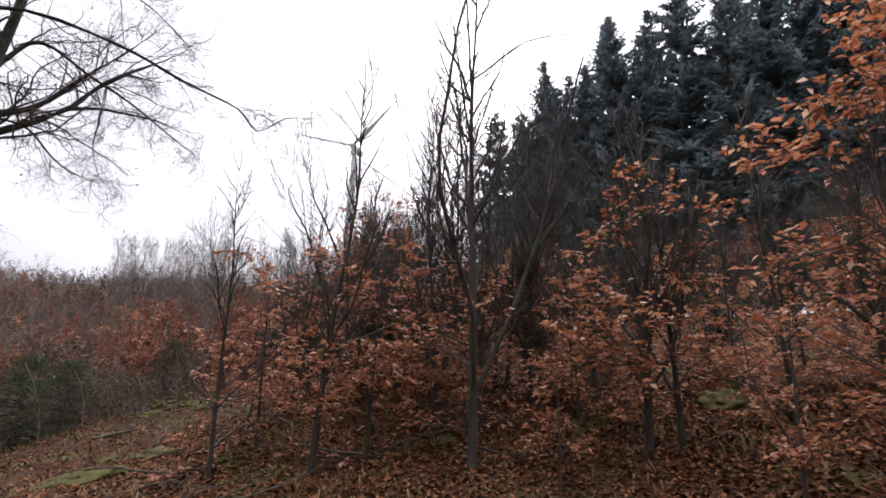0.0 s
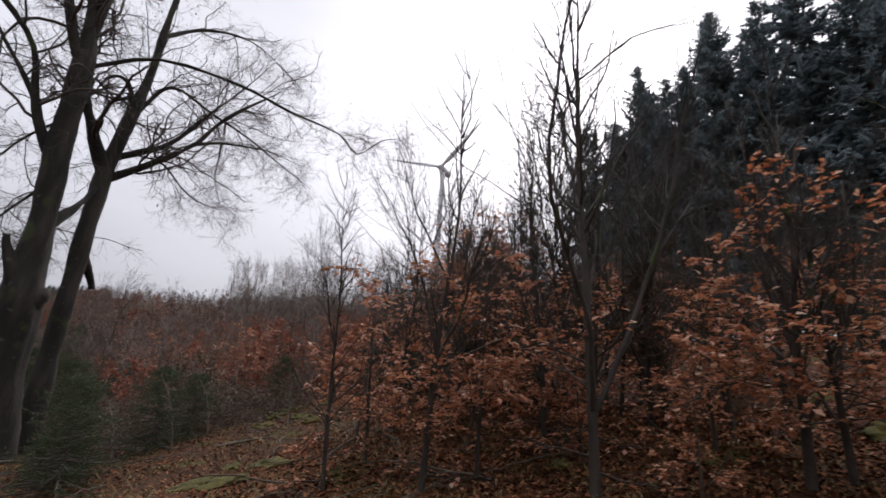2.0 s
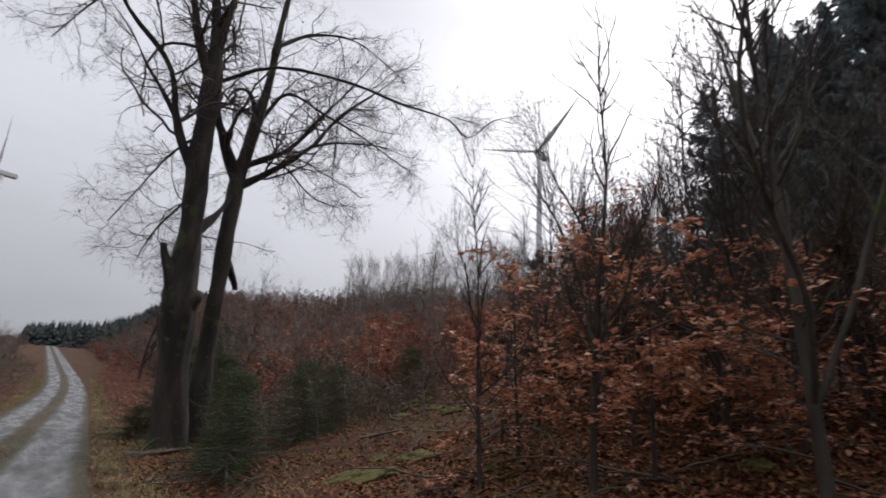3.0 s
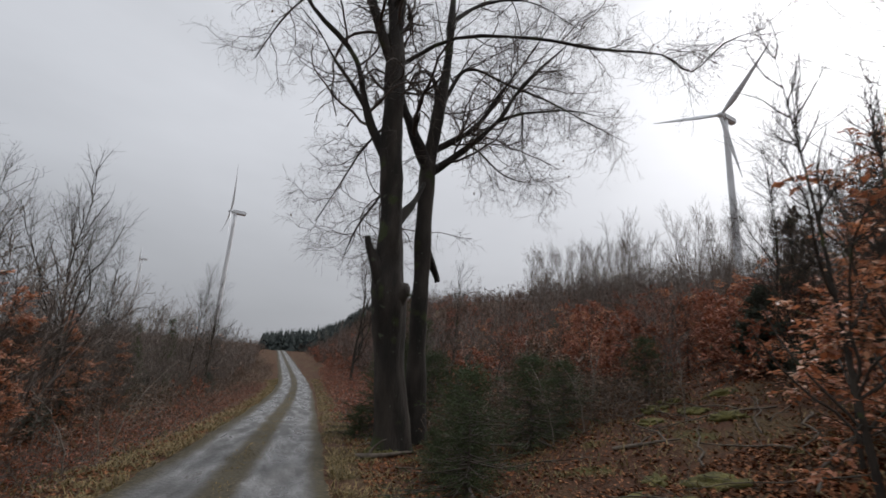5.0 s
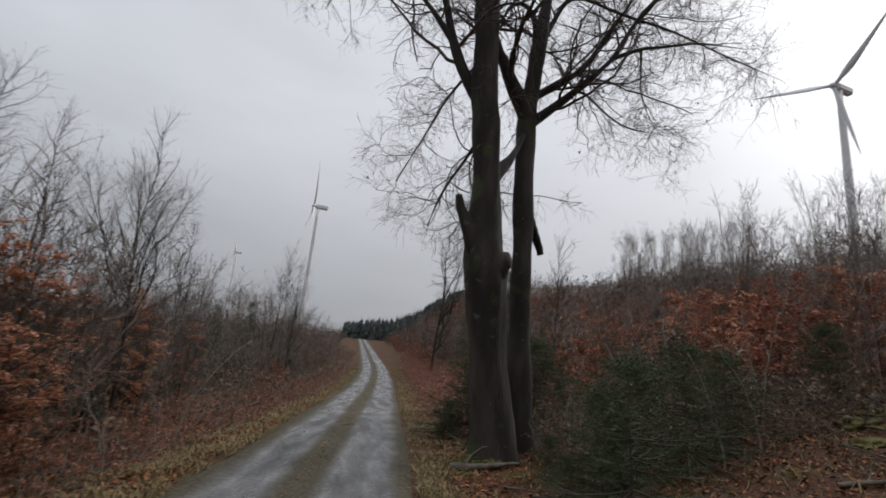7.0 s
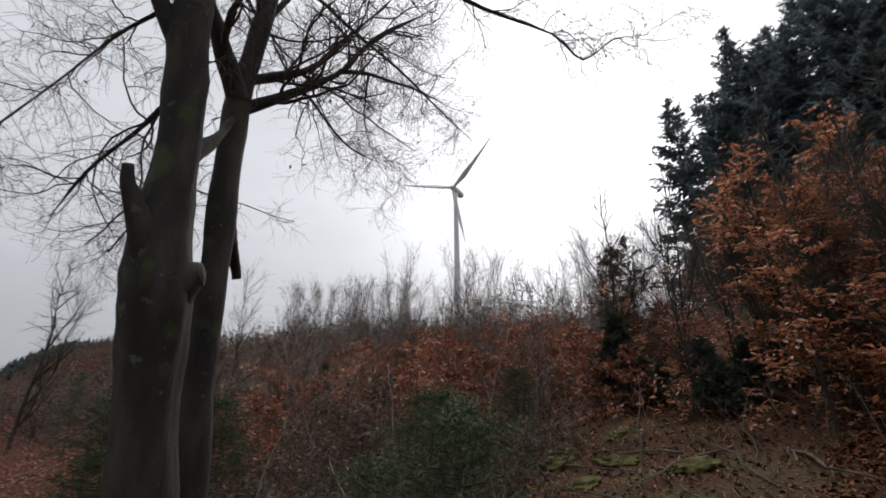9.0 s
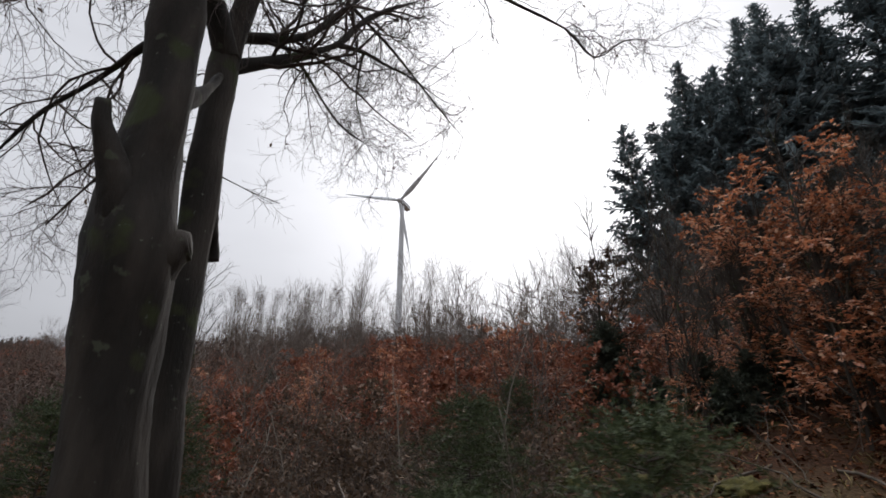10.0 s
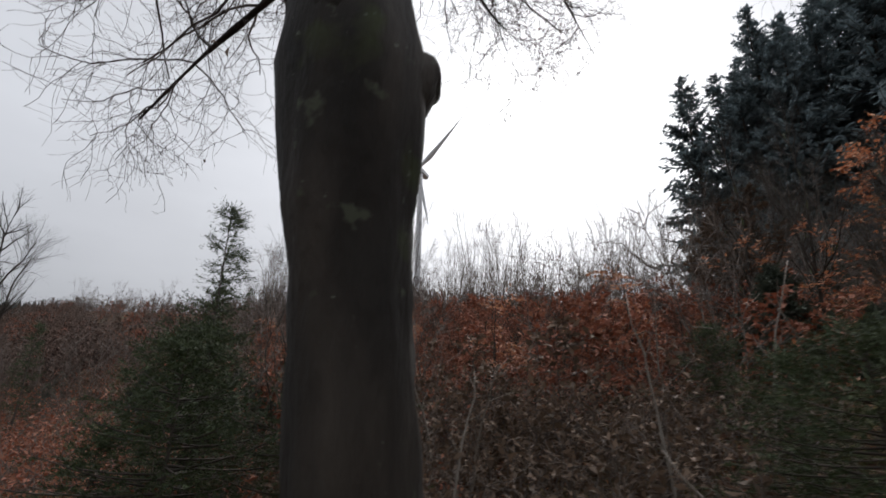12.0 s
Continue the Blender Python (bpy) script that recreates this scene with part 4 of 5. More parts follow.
def build_scrub():
    rng = np.random.default_rng(23)
    red = scrub(51, 2.4, 7, 4, M_REDLEAF, "red-brown beech shrub on the slope", 0.14, spread=0.4, per=11, turn_out=58)
    red2 = scrub(52, 1.8, 9, 4, M_REDLEAF, "low red-brown leafy shrub on the slope", 0.13, spread=0.5, per=9, turn_out=60)
    bare = scrub(53, 3.8, 6, 0, None, "bare grey-brown sapling clump", name="sapling_clump", spread=0.3, per=14, turn_out=42, thick=0.009, twig_mat=M_BRUSH, split=True)
    bare2 = scrub(54, 5.6, 4, 0, None, "tall bare saplings against the sky", name="tall_saplings", spread=0.22, per=16, turn_out=36, thick=0.009, twig_mat=M_BRUSH)
    dark = scrub(55, 2.0, 9, 3, M_DARKLEAF, "dark twiggy shrub with few withered leaves", 0.10, spread=0.5, per=9, turn_out=55)
    fine = scrub(56, 6.0, 5, 0, None, "slim upright bare saplings on the skyline", name="slim_saplings", spread=0.12, per=13, turn_out=27, thick=0.007, twig_mat=M_BRUSH)
    kinds = dict(r=red, q=red2, b=bare, c=bare2, d=dark, e=fine)
    at = []

    def slope(x, y):
        return (x < -12.6 or y > 16) and y > 5.5 + max(0, (x + 14.5) * 0.9) and y > road_y(x) + 3.2
    for x, y in scatter(rng, 165, (-36, -6), (5.0, 26), 0.95, slope):
        at.append((rng.choice(["d", "d", "b"] if y < 7.5 and x < -11 else ["r", "q", "r", "q", "d", "b"] if y < 16 else ["r", "c", "b", "d", "c", "q"]), x, y, rng.uniform(0, 360), rng.uniform(0.7, 1.1), 0))
    for x, y in scatter(rng, 105, (-70, -14), (19, 46), 1.5, lambda x, y: y > 20 - 0.1 * (x + 14)):
        at.append((rng.choice(["b", "c", "c", "b", "r"]), x, y, rng.uniform(0, 360), rng.uniform(0.75, 1.15), 0))
    for x, y in scatter(rng, 95, (-75, -17), (2.6, 20), 1.15, lambda x, y: y > road_y(x) + 4.0 + max(0, -x - 30) * 0.02 and (x < -34 or y < 6.5)):
        at.append((rng.choice(["r", "d", "b", "q", "d", "c"]), x, y, rng.uniform(0, 360), rng.uniform(0.7, 1.0), 0))
    for x, y in scatter(rng, 130, (-75, -8), (-15, -4), 1.15, lambda x, y: y < road_y(x) - 3.6):
        at.append((rng.choice(["d", "b", "c", "b", "d", "c", "b", "q"]), x, y, rng.uniform(0, 360), rng.uniform(0.65, 1.0), 0))
    for x, y in scatter(rng, 30, (-48, -12.5), (-8.5, -4.9), 1.2):
        at.append((rng.choice(["b", "c"]), x, y, rng.uniform(0, 360), rng.uniform(0.75, 1.15), 0))
    for x, y in scatter(rng, 65, (-50, -10.5), (17, 30), 1.2, lambda x, y: x < -13 or y > 21):
        at.append(("e", x, y, rng.uniform(0, 360), rng.uniform(0.75, 1.3), rng.normal() * 2))
    for x, y in scatter(rng, 90, (-125, -55), (-1, 26), 1.7, lambda x, y: y > road_y(x) + 4.0):
        at.append((rng.choice(["r", "d", "b", "q", "e", "r"]), x, y, rng.uniform(0, 360), rng.uniform(0.75, 1.15), 0))
    for x, y in scatter(rng, 34, (-52, -11), (-9, -5.4), 1.3):
        at.append(("e", x, y, rng.uniform(0, 360), rng.uniform(0.6, 0.85), rng.normal() * 2))
    plant(kinds, at, "scrub on the slope")


def build_spruces():
    rng = np.random.default_rng(24)
    tall_a = spruce(61, 28, 4.7, M_HAZED_SPRUCE, 48, 10, 0.12, taper=0.64, label="tall dark spruce at the wood's edge", gaps=0.07)
    tall_b = spruce(62, 21, 3.9, M_HAZED_SPRUCE, 36, 9, 0.06, taper=0.62, label="dark spruce at the wood's edge", gaps=0.07)
    at = []
    at.append(("b", -18.4, 36.2, 0, 0.94, 0))
    at.append(("b", -16.2, 36.8, 50, 0.98, 0))
    at.append(("b", -14.8, 34.4, 20, 0.9, 0))
    at.append(("a", -13.4, 35.6, 20, 0.84, 0))
    at.append(("a", -10.0, 36.4, 140, 0.93, 0))
    at.append(("a", -7.5, 35.4, 220, 1.1, 0))
    at.append(("a", -4.6, 36.5, 80, 1.1, 0))
    at.append(("a", -2.0, 34.0, 170, 1.15, 0))
    at.append(("b", 0.4, 33.0, 260, 1.2, 0))
    at.append(("a", 3.0, 35.0, 20, 1.15, 0))
    at.append(("a", 6.0, 33.0, 300, 1.1, 0))
    at.append(("b", -14.8, 39.5, 0, 1.1, 0))
    at.append(("a", -6.0, 40.0, 100, 1.1, 0))
    at.append(("a", 1.5, 40.0, 10, 1.2, 0))
    at.append(("a", 8.5, 37, 200, 1.15, 0))
    at.append(("a", -11.5, 42, 10, 1.1, 0))
    at.append(("a", -8.8, 39.5, 210, 1.2, 0))
    at.append(("b", -11.8, 34.2, 60, 1.0, 0))
    at.append(("b", -12.0, 37.8, 250, 1.15, 0))
    at.append(("b", 4.6, 32.2, 70, 1.2, 0))
    at.append(("a", 11.5, 34.0, 20, 1.1, 0))
    plant(dict(a=tall_a, b=tall_b), at, "tall spruces")
    mid = spruce(63, 6.0, 3.0, M_DARKSPRUCE, 24, 10, 0.22, taper=0.7, label="dark young spruce among the beeches")
    at = []
    at.append(("m", -12.9, 10.4, 50, 0.34, 0))
    at.append(("m", -11.9, 10.1, 20, 0.42, 0))
    at.append(("m", -11.0, 9.9, 80, 0.64, 0))
    at.append(("m", -9.0, 12.2, 0, 0.75, 0))
    at.append(("m", -7.6, 11.0, 300, 0.6, 0))
    at.append(("m", -5.2, 12.6, 150, 0.7, 0))
    at.append(("m", -3.4, 11.4, 40, 0.6, 0))
    at.append(("m", -1.0, 13.0, 230, 0.7, 0))
    at.append(("m", -10.5, 8.9, 120, 0.5, 0))
    at.append(("m", -9.9, 11.0, 10, 0.66, 0))
    at.append(("m", -11.4, 10.9, 200, 0.6, 0))
    at.append(("m", -10.3, 9.9, 320, 0.58, 0))
    at.append(("m", -12.4, 9.8, 170, 0.36, 0))
    at.append(("m", -11.6, 12.0, 110, 0.5, 0))
    at.append(("m", -7.0, 18.0, 10, 0.8, 0))
    at.append(("m", 2.6, 15, 10, 0.8, 0))
    at.append(("m", -20.0, 4.6, 0, 0.72, 0))
    at.append(("m", -22.5, 5.5, 70, 0.6, 0))
    at.append(("m", -13.0, -5.4, 0, 0.42, 0))
    at.append(("m", -14.4, -4.9, 60, 0.34, 0))
    at.append(("m", -21, -6.8, 0, 0.5, 0))
    at.append(("m", -26.5, -6.6, 100, 0.55, 0))
    at.append(("m", -25.4, 4.9, 10, 0.7, 0))
    at.append(("m", -24.0, 6.4, 60, 0.66, 0))
    at.append(("m", -27.6, 5.6, 130, 0.75, 0))
    at.append(("m", -36, 5.2, 10, 0.6, 0))
    at.append(("m", -31, 14, 0, 0.6, 0))
    at.append(("m", -40, 6.5, 100, 0.6, 0))
    at.append(("m", -33, -5.4, 10, 0.6, 0))
    for x, y in scatter(rng, 13, (-36, -11.5), (-8.2, -5.4), 1.5):
        at.append(("m", x, y, rng.uniform(0, 360), rng.uniform(0.3, 0.5), 0))
    # made-up fill: a dark backing that closes bright gaps below the tall spruces
    for x, y in scatter(rng, 30, (-13, 12), (20, 31), 1.8):
        at.append(("m", x, y, rng.uniform(0, 360), rng.uniform(0.9, 1.25), 0))
    plant(dict(m=mid), at, "young spruces")
    small = spruce(64, 1.7, 1.15, M_YOUNGSPRUCE, 17, 7, 0.0, fine=True, label="bushy young spruce, green, at the edge of the clearing", name="young_spruce", stem=0.022, taper=0.72)
    at = []
    at.append(("y", -9.73, 2.05, 80, 0.98, 0))
    at.append(("y", -10.85, 2.3, 300, 0.8, 0))
    at.append(("y", -11.9, 3.9, 140, 1.0, 0))
    at.append(("y", -12.4, 4.8, 30, 0.85, 0))
    at.append(("y", -13.5, 7.5, 200, 0.8, 0))
    at.append(("y", -16.6, 1.9, 10, 1.3, 0))
    at.append(("y", -17.8, 2.6, 120, 1.4, 0))
    at.append(("y", -15.9, 3.0, 220, 1.2, 0))
    plant(dict(y=small), at, "small spruces by the track")
    slender = spruce(66, 3.9, 1.0, M_YOUNGSPRUCE, 19, 6, 0.03, fine=True, needles=(10, 0.004, 0.03), label="slender young spruce behind the beech", name="young_spruce", stem=0.035, taper=0.9)
    at = [("e", -17.8, 2.65, 40, 1.0, 0), ("e", -19.6, 3.6, 200, 0.8, 0), ("e", -30.5, 3.4, 90, 0.9, 0), ("e", -26.0, -5.9, 20, 0.85, 0), ("e", -24.2, -6.6, 140, 0.75, 0), ("e", -21.5, -5.6, 70, 0.55, 0)]
    plant(dict(e=slender), at, "slender spruces")
    bushy = spruce(65, 1.8, 1.2, M_YOUNGSPRUCE, 14, 7, 0.0, fine=True, needles=(12, 0.005, 0.034), taper=0.7, label="low dark green spruce at the foot of the slope", name="young_spruce", stem=0.022)
    at = []
    at.append(("z", -10.4, 2.3, 40, 0.55, 0))
    at.append(("z", -0.5, 8.9, 70, 0.5, 0))
    at.append(("z", -10.9, 1.95, 90, 0.6, 0))
    at.append(("z", -13.0, 4.4, 200, 0.5, 0))
    at.append(("z", -12.6, 2.3, 120, 0.6, 0))
    at.append(("z", -17.2, 4.0, 160, 0.9, 0))
    at.append(("z", -18.6, 2.0, 260, 1.3, 0))
    at.append(("z", -20.0, 3.2, 300, 1.2, 0))
    at.append(("z", -16.4, 1.2, 330, 0.8, 0))
    at.append(("z", -11.4, 2.6, 220, 0.65, 0))
    plant(dict(z=bushy), at, "low spruces")


def build_far_woods():
    """Dark tree line over the far end of the track, and grey scrub past it."""
    rng = np.random.default_rng(25)
    s = Shape()
    turn = rng.uniform(79.5, 95.6, 480)
    az = np.radians(turn)
    rr = rng.uniform(165, 225, 480)
    x, y = -rr * np.sin(az), rr * np.cos(az)
    h = rng.uniform(0.72, 0.98, 480) * np.interp(turn, (80, 84, 87, 89.5, 93, 97.5), (3.6, 3.8, 4.2, 8.0, 7.0, 4.4))
    z = height(x, y)
    lev = np.linspace(0.06, 1, 9)
    for f in lev:
        m = 9
        a = rng.uniform(0, 2 * np.pi, (480, m))
        w = (h * 0.36 * (1.05 - f))[:, None] * rng.uniform(0.6, 1.3, (480, m))
        c = np.stack([x, y, z + h * f], -1)[:, None].repeat(m, 1)
        tip = c + np.stack([np.cos(a) * w, np.sin(a) * w, -0.5 * w], -1)
        sd = np.stack([-np.sin(a) * w, np.cos(a) * w, np.zeros_like(w)], -1) * 0.45
        top = c + np.array([0, 0, 1.0]) * (h * 0.13)[:, None, None]
        v = np.stack([top, (c + tip) / 2 + sd, tip, (c + tip) / 2 - sd], 2)
        s.add(v, np.arange(480 * m * 4).reshape(-1, 4))
    ob = new("far_spruce_wood", s.mesh("far_spruce_wood", M_FARSPRUCE))
    tagged(ob, "dark line of spruces on the far rise", "woods", kind="stuff")
    s = Shape()
    n = 8000
    az = np.radians(np.where(rng.random(n) < 0.25, rng.uniform(78, 90, n), rng.uniform(20, 125, n)))
    rr = 42 + 150 * rng.random(n) ** 1.6
    x, y = -rr * np.sin(az), rr * np.cos(az)
    ok = np.abs(y - road_y(x)) > 4.5
    x, y, rr = x[ok], y[ok], rr[ok]
    n = len(x)
    z = height(x, y) - 0.2
    P0 = np.stack([x, y, z], -1)
    d = unit(np.stack([rng.normal(size=n) * 0.15, rng.normal(size=n) * 0.15, np.ones(n)], -1))
    hh = rng.uniform(1.2, 3.2, n)[:, None]
    P = np.stack([P0, P0 + d * hh * 0.5, P0 + d * hh + rng.normal(size=(n, 3)) * 0.12], 1)
    R = np.array([0.03, 0.022, 0.008])[None].repeat(n, 0)
    tubes(s, P, R, 3)
    Q, q = grow(rng, P, R, 5, 0.15, 1.0, 1.0, 42, lift=0.06, k=2, thin=0.6, rmin=0.008)
    tubes(s, Q, q, 3)
    leaves(s, rng, Q, 5, 0.1, 1.0, 0.17, level=0.3, wide=0.5)
    ob = new("far_scrub", s.mesh("far_scrub", M_HEATH))
    tagged(ob, "grey-brown bare scrub covering the far slopes", "scrub", kind="stuff")


build_near_beeches()
build_left_side()
build_scrub()
build_spruces()
build_far_woods()


# ---- wind turbines ----
def turbine(x, y, hub_z, rotor_az, first, blade=41.0):
    base = H(x, y) - 1
    tower = hub_z - base
    root = new("wind_turbine")
    tagged(root, "pale grey three-bladed wind turbine standing beyond the hill", "wind turbine", group="wind turbines")
    root.location = (x, y, base)
    k = 12
    s = Shape()
    zz = np.linspace(0, tower - 1.6, k)
    tubes(s, np.stack([np.zeros(k), np.zeros(k), zz], -1)[None], np.linspace(2.3, 1.35, k)[None], 20, True)
    part("tower", s, M_PAINT, root, smooth=True)
    f = Vector((-math.sin(radians(rotor_az)), math.cos(radians(rotor_az)), 0))
    up, sd = Vector((0, 0, 1)), Vector((0, 0, 1)).cross(f)
    hub = Vector((0, 0, tower)) + f * 4.2
    bm = bmesh.new()
    bmesh.ops.create_cube(bm, size=1)
    turn = Matrix((sd, f, up)).transposed().to_4x4()
    bmesh.ops.transform(bm, matrix=Matrix.Translation(Vector((0, 0, tower)) - f * 3.0) @ turn @ Matrix.Diagonal((3.6, 11.5, 3.8, 1)), verts=bm.verts)
    bmesh.ops.bevel(bm, geom=list(bm.edges), offset=0.7, segments=2, affect="EDGES")
    me = bpy.data.meshes.new("nacelle")
    bm.to_mesh(me)
    bm.free()
    me.materials.append(M_PAINT)
    ob = new("nacelle", me)
    ob.parent = root
    s = Shape()
    hv = np.array(hub)
    fv = np.array(f)
    u = np.linspace(-1.8, 1.9, 9)
    tubes(s, (hv + fv * u[:, None])[None], np.sqrt(np.clip(1 - (u / 2.0) ** 2, 0.02, 1))[None] * 1.7, 16, True)
    hub_ob = part("hub", s, M_PAINT, root, smooth=True)
    for i in range(3):
        a = radians(first + 120 * i)
        d = np.array(sd) * math.cos(a) + np.array(up) * math.sin(a)
        c = np.cross(fv, d)
        s = Shape()
        t = np.linspace(0, 1, 14)
        chord = np.interp(t, (0, 0.06, 0.2, 0.6, 1), (1.7, 1.8, 3.6, 2.0, 0.35))
        thick = np.interp(t, (0, 0.06, 0.2, 1), (1.7, 1.5, 0.8, 0.12))
        twist = np.radians(np.interp(t, (0, 0.2, 1), (35, 25, 4)))
        ring = []
        for j in range(14):
            cc = c * math.cos(twist[j]) + fv * math.sin(twist[j])
            nn = np.cross(d, cc)
            ctr = hv + d * (1.2 + t[j] * blade) + fv * (2.2 * t[j] ** 2)
            ring.append([ctr + cc * chord[j] * (0.5 * math.cos(q) - 0.15) + nn * 0.5 * thick[j] * math.sin(q) for q in np.arange(8) * math.pi / 4])
        b = (np.arange(13)[:, None] * 8)
        e = np.arange(8)[None]
        s.add(np.array(ring), np.stack([b + e, b + (e + 1) % 8, b + 8 + (e + 1) % 8, b + 8 + e], -1).reshape(-1, 4))
        part("blade", s, M_PAINT, hub_ob, smooth=True)


turbine(-205.0, 205.0, 155.0, 196, 43)
turbine(-457.0, -84.0, 138.0, 196, 75)
turbine(-1045.0, -343.0, 197.0, 196, 20)


# ---- floor of the clearing: fallen leaves, grass, moss, dead wood ----
def build_litter():
    rng = np.random.default_rng(26)
    n = 84000
    x = rng.uniform(-17, 5, n)
    y = 0.9 + 12 * rng.random(n) ** 1.2
    under = rng.random(n) < 0.45
    x = np.where(under, rng.uniform(-9, 3, n), x)
    y = np.where(under, rng.uniform(3.2, 9.5, n), y)
    left = rng.random(n) < 0.2
    y = np.where(left, -2.35 - 2.6 * rng.random(n), y)
    x = np.where(left, rng.uniform(-34, -6, n), x)
    z = height(x, y) + 0.012
    a = rng.uniform(0, 2 * np.pi, n)
    d = np.stack([np.cos(a), np.sin(a), rng.normal(size=n) * 0.3], -1)
    w = unit(np.cross(d, np.array([0, 0, 1.0]) + rng.normal(size=(n, 3)) * 0.3))
    s0 = rng.uniform(0.04, 0.09, n)[:, None]
    p = np.stack([x, y, z], -1)
    lift = np.array([0, 0, 1.0]) * s0 * rng.uniform(0.0, 0.35, (n, 1))
    v = np.stack([p - d * s0 * 0.5, p + w * s0 * 0.3 + lift, p + d * s0 * 0.5, p - w * s0 * 0.3 + lift], 1)
    s = Shape()
    s.add(v, np.arange(4 * n).reshape(n, 4))
    tagged(new("fallen_leaves", s.mesh("fallen_leaves", M_LITTER)), "brown fallen beech leaves on the ground", "leaves", kind="stuff")


def build_grass():
    rng = np.random.default_rng(27)
    n = 92000
    x = 4 - 55 * rng.random(n) ** 1.2
    side = rng.random(n)
    ry = road_y(x)
    y = np.where(side < 0.5, ry - 1.32 - np.abs(rng.normal(size=n)) * 0.75, ry + 1.32 + np.abs(rng.normal(size=n)) * np.where(x < -14, 1.1, 0.5))
    far = side > 0.86
    x = np.where(far, rng.uniform(-17, 2, n), x)
    y = np.where(far, 2.0 + 6 * rng.random(n), y)
    middle = (side > 0.42) & (side < 0.5)
    y = np.where(middle, ry - 0.08 + rng.normal(size=n) * 0.11, y)
    clump = np.sin(3.1 * x + 1.3 * y) * np.sin(2.2 * y - 1.7 * x) + rng.normal(size=n) * 0.4 > -0.1
    x, y, middle = x[clump], y[clump], middle[clump]
    n = len(x)
    p = np.stack([x, y, height(x, y) - 0.01 + 0.055 * middle], -1)
    a = rng.uniform(0, 2 * np.pi, n)
    h = (rng.uniform(0.06, 0.26, n) * np.where(middle, 0.28, 1.0))[:, None]
    d = unit(np.stack([np.cos(a) * 0.8, np.sin(a) * 0.8, rng.uniform(0.3, 1.2, n)], -1))
    w = unit(np.cross(d, np.array([0, 0, 1.0]))) * rng.uniform(0.004, 0.010, (n, 1))
    m = p + d * h * 0.6
    t = m + (d * np.array([1, 1, 0.1]) + np.array([0, 0, -0.15])) * h * 0.5
    s = Shape()
    v = np.concatenate([np.stack([p - w, p + w, m + w, m - w], 1), np.stack([m - w, m + w, t + w * 0.2, t - w * 0.2], 1)])
    s.add(v, np.arange(8 * n).reshape(-1, 4))
    tagged(new("dead_grass", s.mesh("dead_grass", M_GRASS)), "straw-coloured dead grass along the track and clearing", "grass", kind="stuff")


def moss_mound(x, y, w, l, h, turn):
    bm = bmesh.new()
    bmesh.ops.create_icosphere(bm, subdivisions=4, radius=1)
    spin = Matrix.Rotation(radians(turn), 3, "Z")
    for v in bm.verts:
        k = 1 + 0.55 * noise.noise(v.co * 2.4 + Vector((x, y, 0))) + 0.25 * noise.noise(v.co * 7 + Vector((y, x, 0)))
        v.co = spin @ Vector((v.co.x * w * k, v.co.y * l * k, max(-0.6, v.co.z) * h * k))
    me = bpy.data.meshes.new("moss_cushion")
    bm.to_mesh(me)
    bm.free()
    me.polygons.foreach_set("use_smooth", np.ones(len(me.polygons), dtype=bool))
    me.materials.append(M_MOSS)
    ob = new("moss_cushion", me)
    ob.matrix_basis = pose(x, y, H(x, y) - 0.01, 16 if y > 2.4 else 0, 0, 0)
    tagged(ob, "yellow-green moss cushion on the forest floor", "moss", group="moss cushions")


def dead_branch(seed, x, y, turn, length, r=0.02, rise=0.12, side=5):
    rng = np.random.default_rng(seed)
    s = Shape()
    k = 9
    u = np.linspace(0, 1, k)
    P = np.stack([u * length, 0.08 * length * np.cumsum(rng.normal(size=k)) * 0.4, r * 0.8 + rise * np.sin(u * 2.6) * length * 0.3], -1)
    c, sn = math.cos(radians(turn)), math.sin(radians(turn))
    g = height(x + P[:, 0] * c - P[:, 1] * sn, y + P[:, 0] * sn + P[:, 1] * c) - H(x, y)
    P[:, 2] += g
    R = r * np.linspace(1, 0.35, k)
    tubes(s, P[None], R[None], 6, True)
    Q, q = grow(rng, P[None], R[None], side, 0.2, 1.0, length * 0.35, 40, lift=0.05, wander=0.15, k=5, thin=0.6, rmin=0.004)
    tubes(s, Q, q, 4)
    Q2, q2 = grow(rng, Q, q, 3, 0.3, 1.0, length * 0.15, 40, lift=0.0, wander=0.15, k=4, thin=0.6, rmin=0.003)
    tubes(s, Q2, q2, 3)
    ob = new("fallen_branch", s.mesh("fallen_branch", M_DEADWOOD, True))
    ob.matrix_basis = pose(x, y, H(x, y), 0, 0, turn)
    tagged(ob, "weathered grey fallen branch lying on the forest floor", "branch", group="fallen branches")


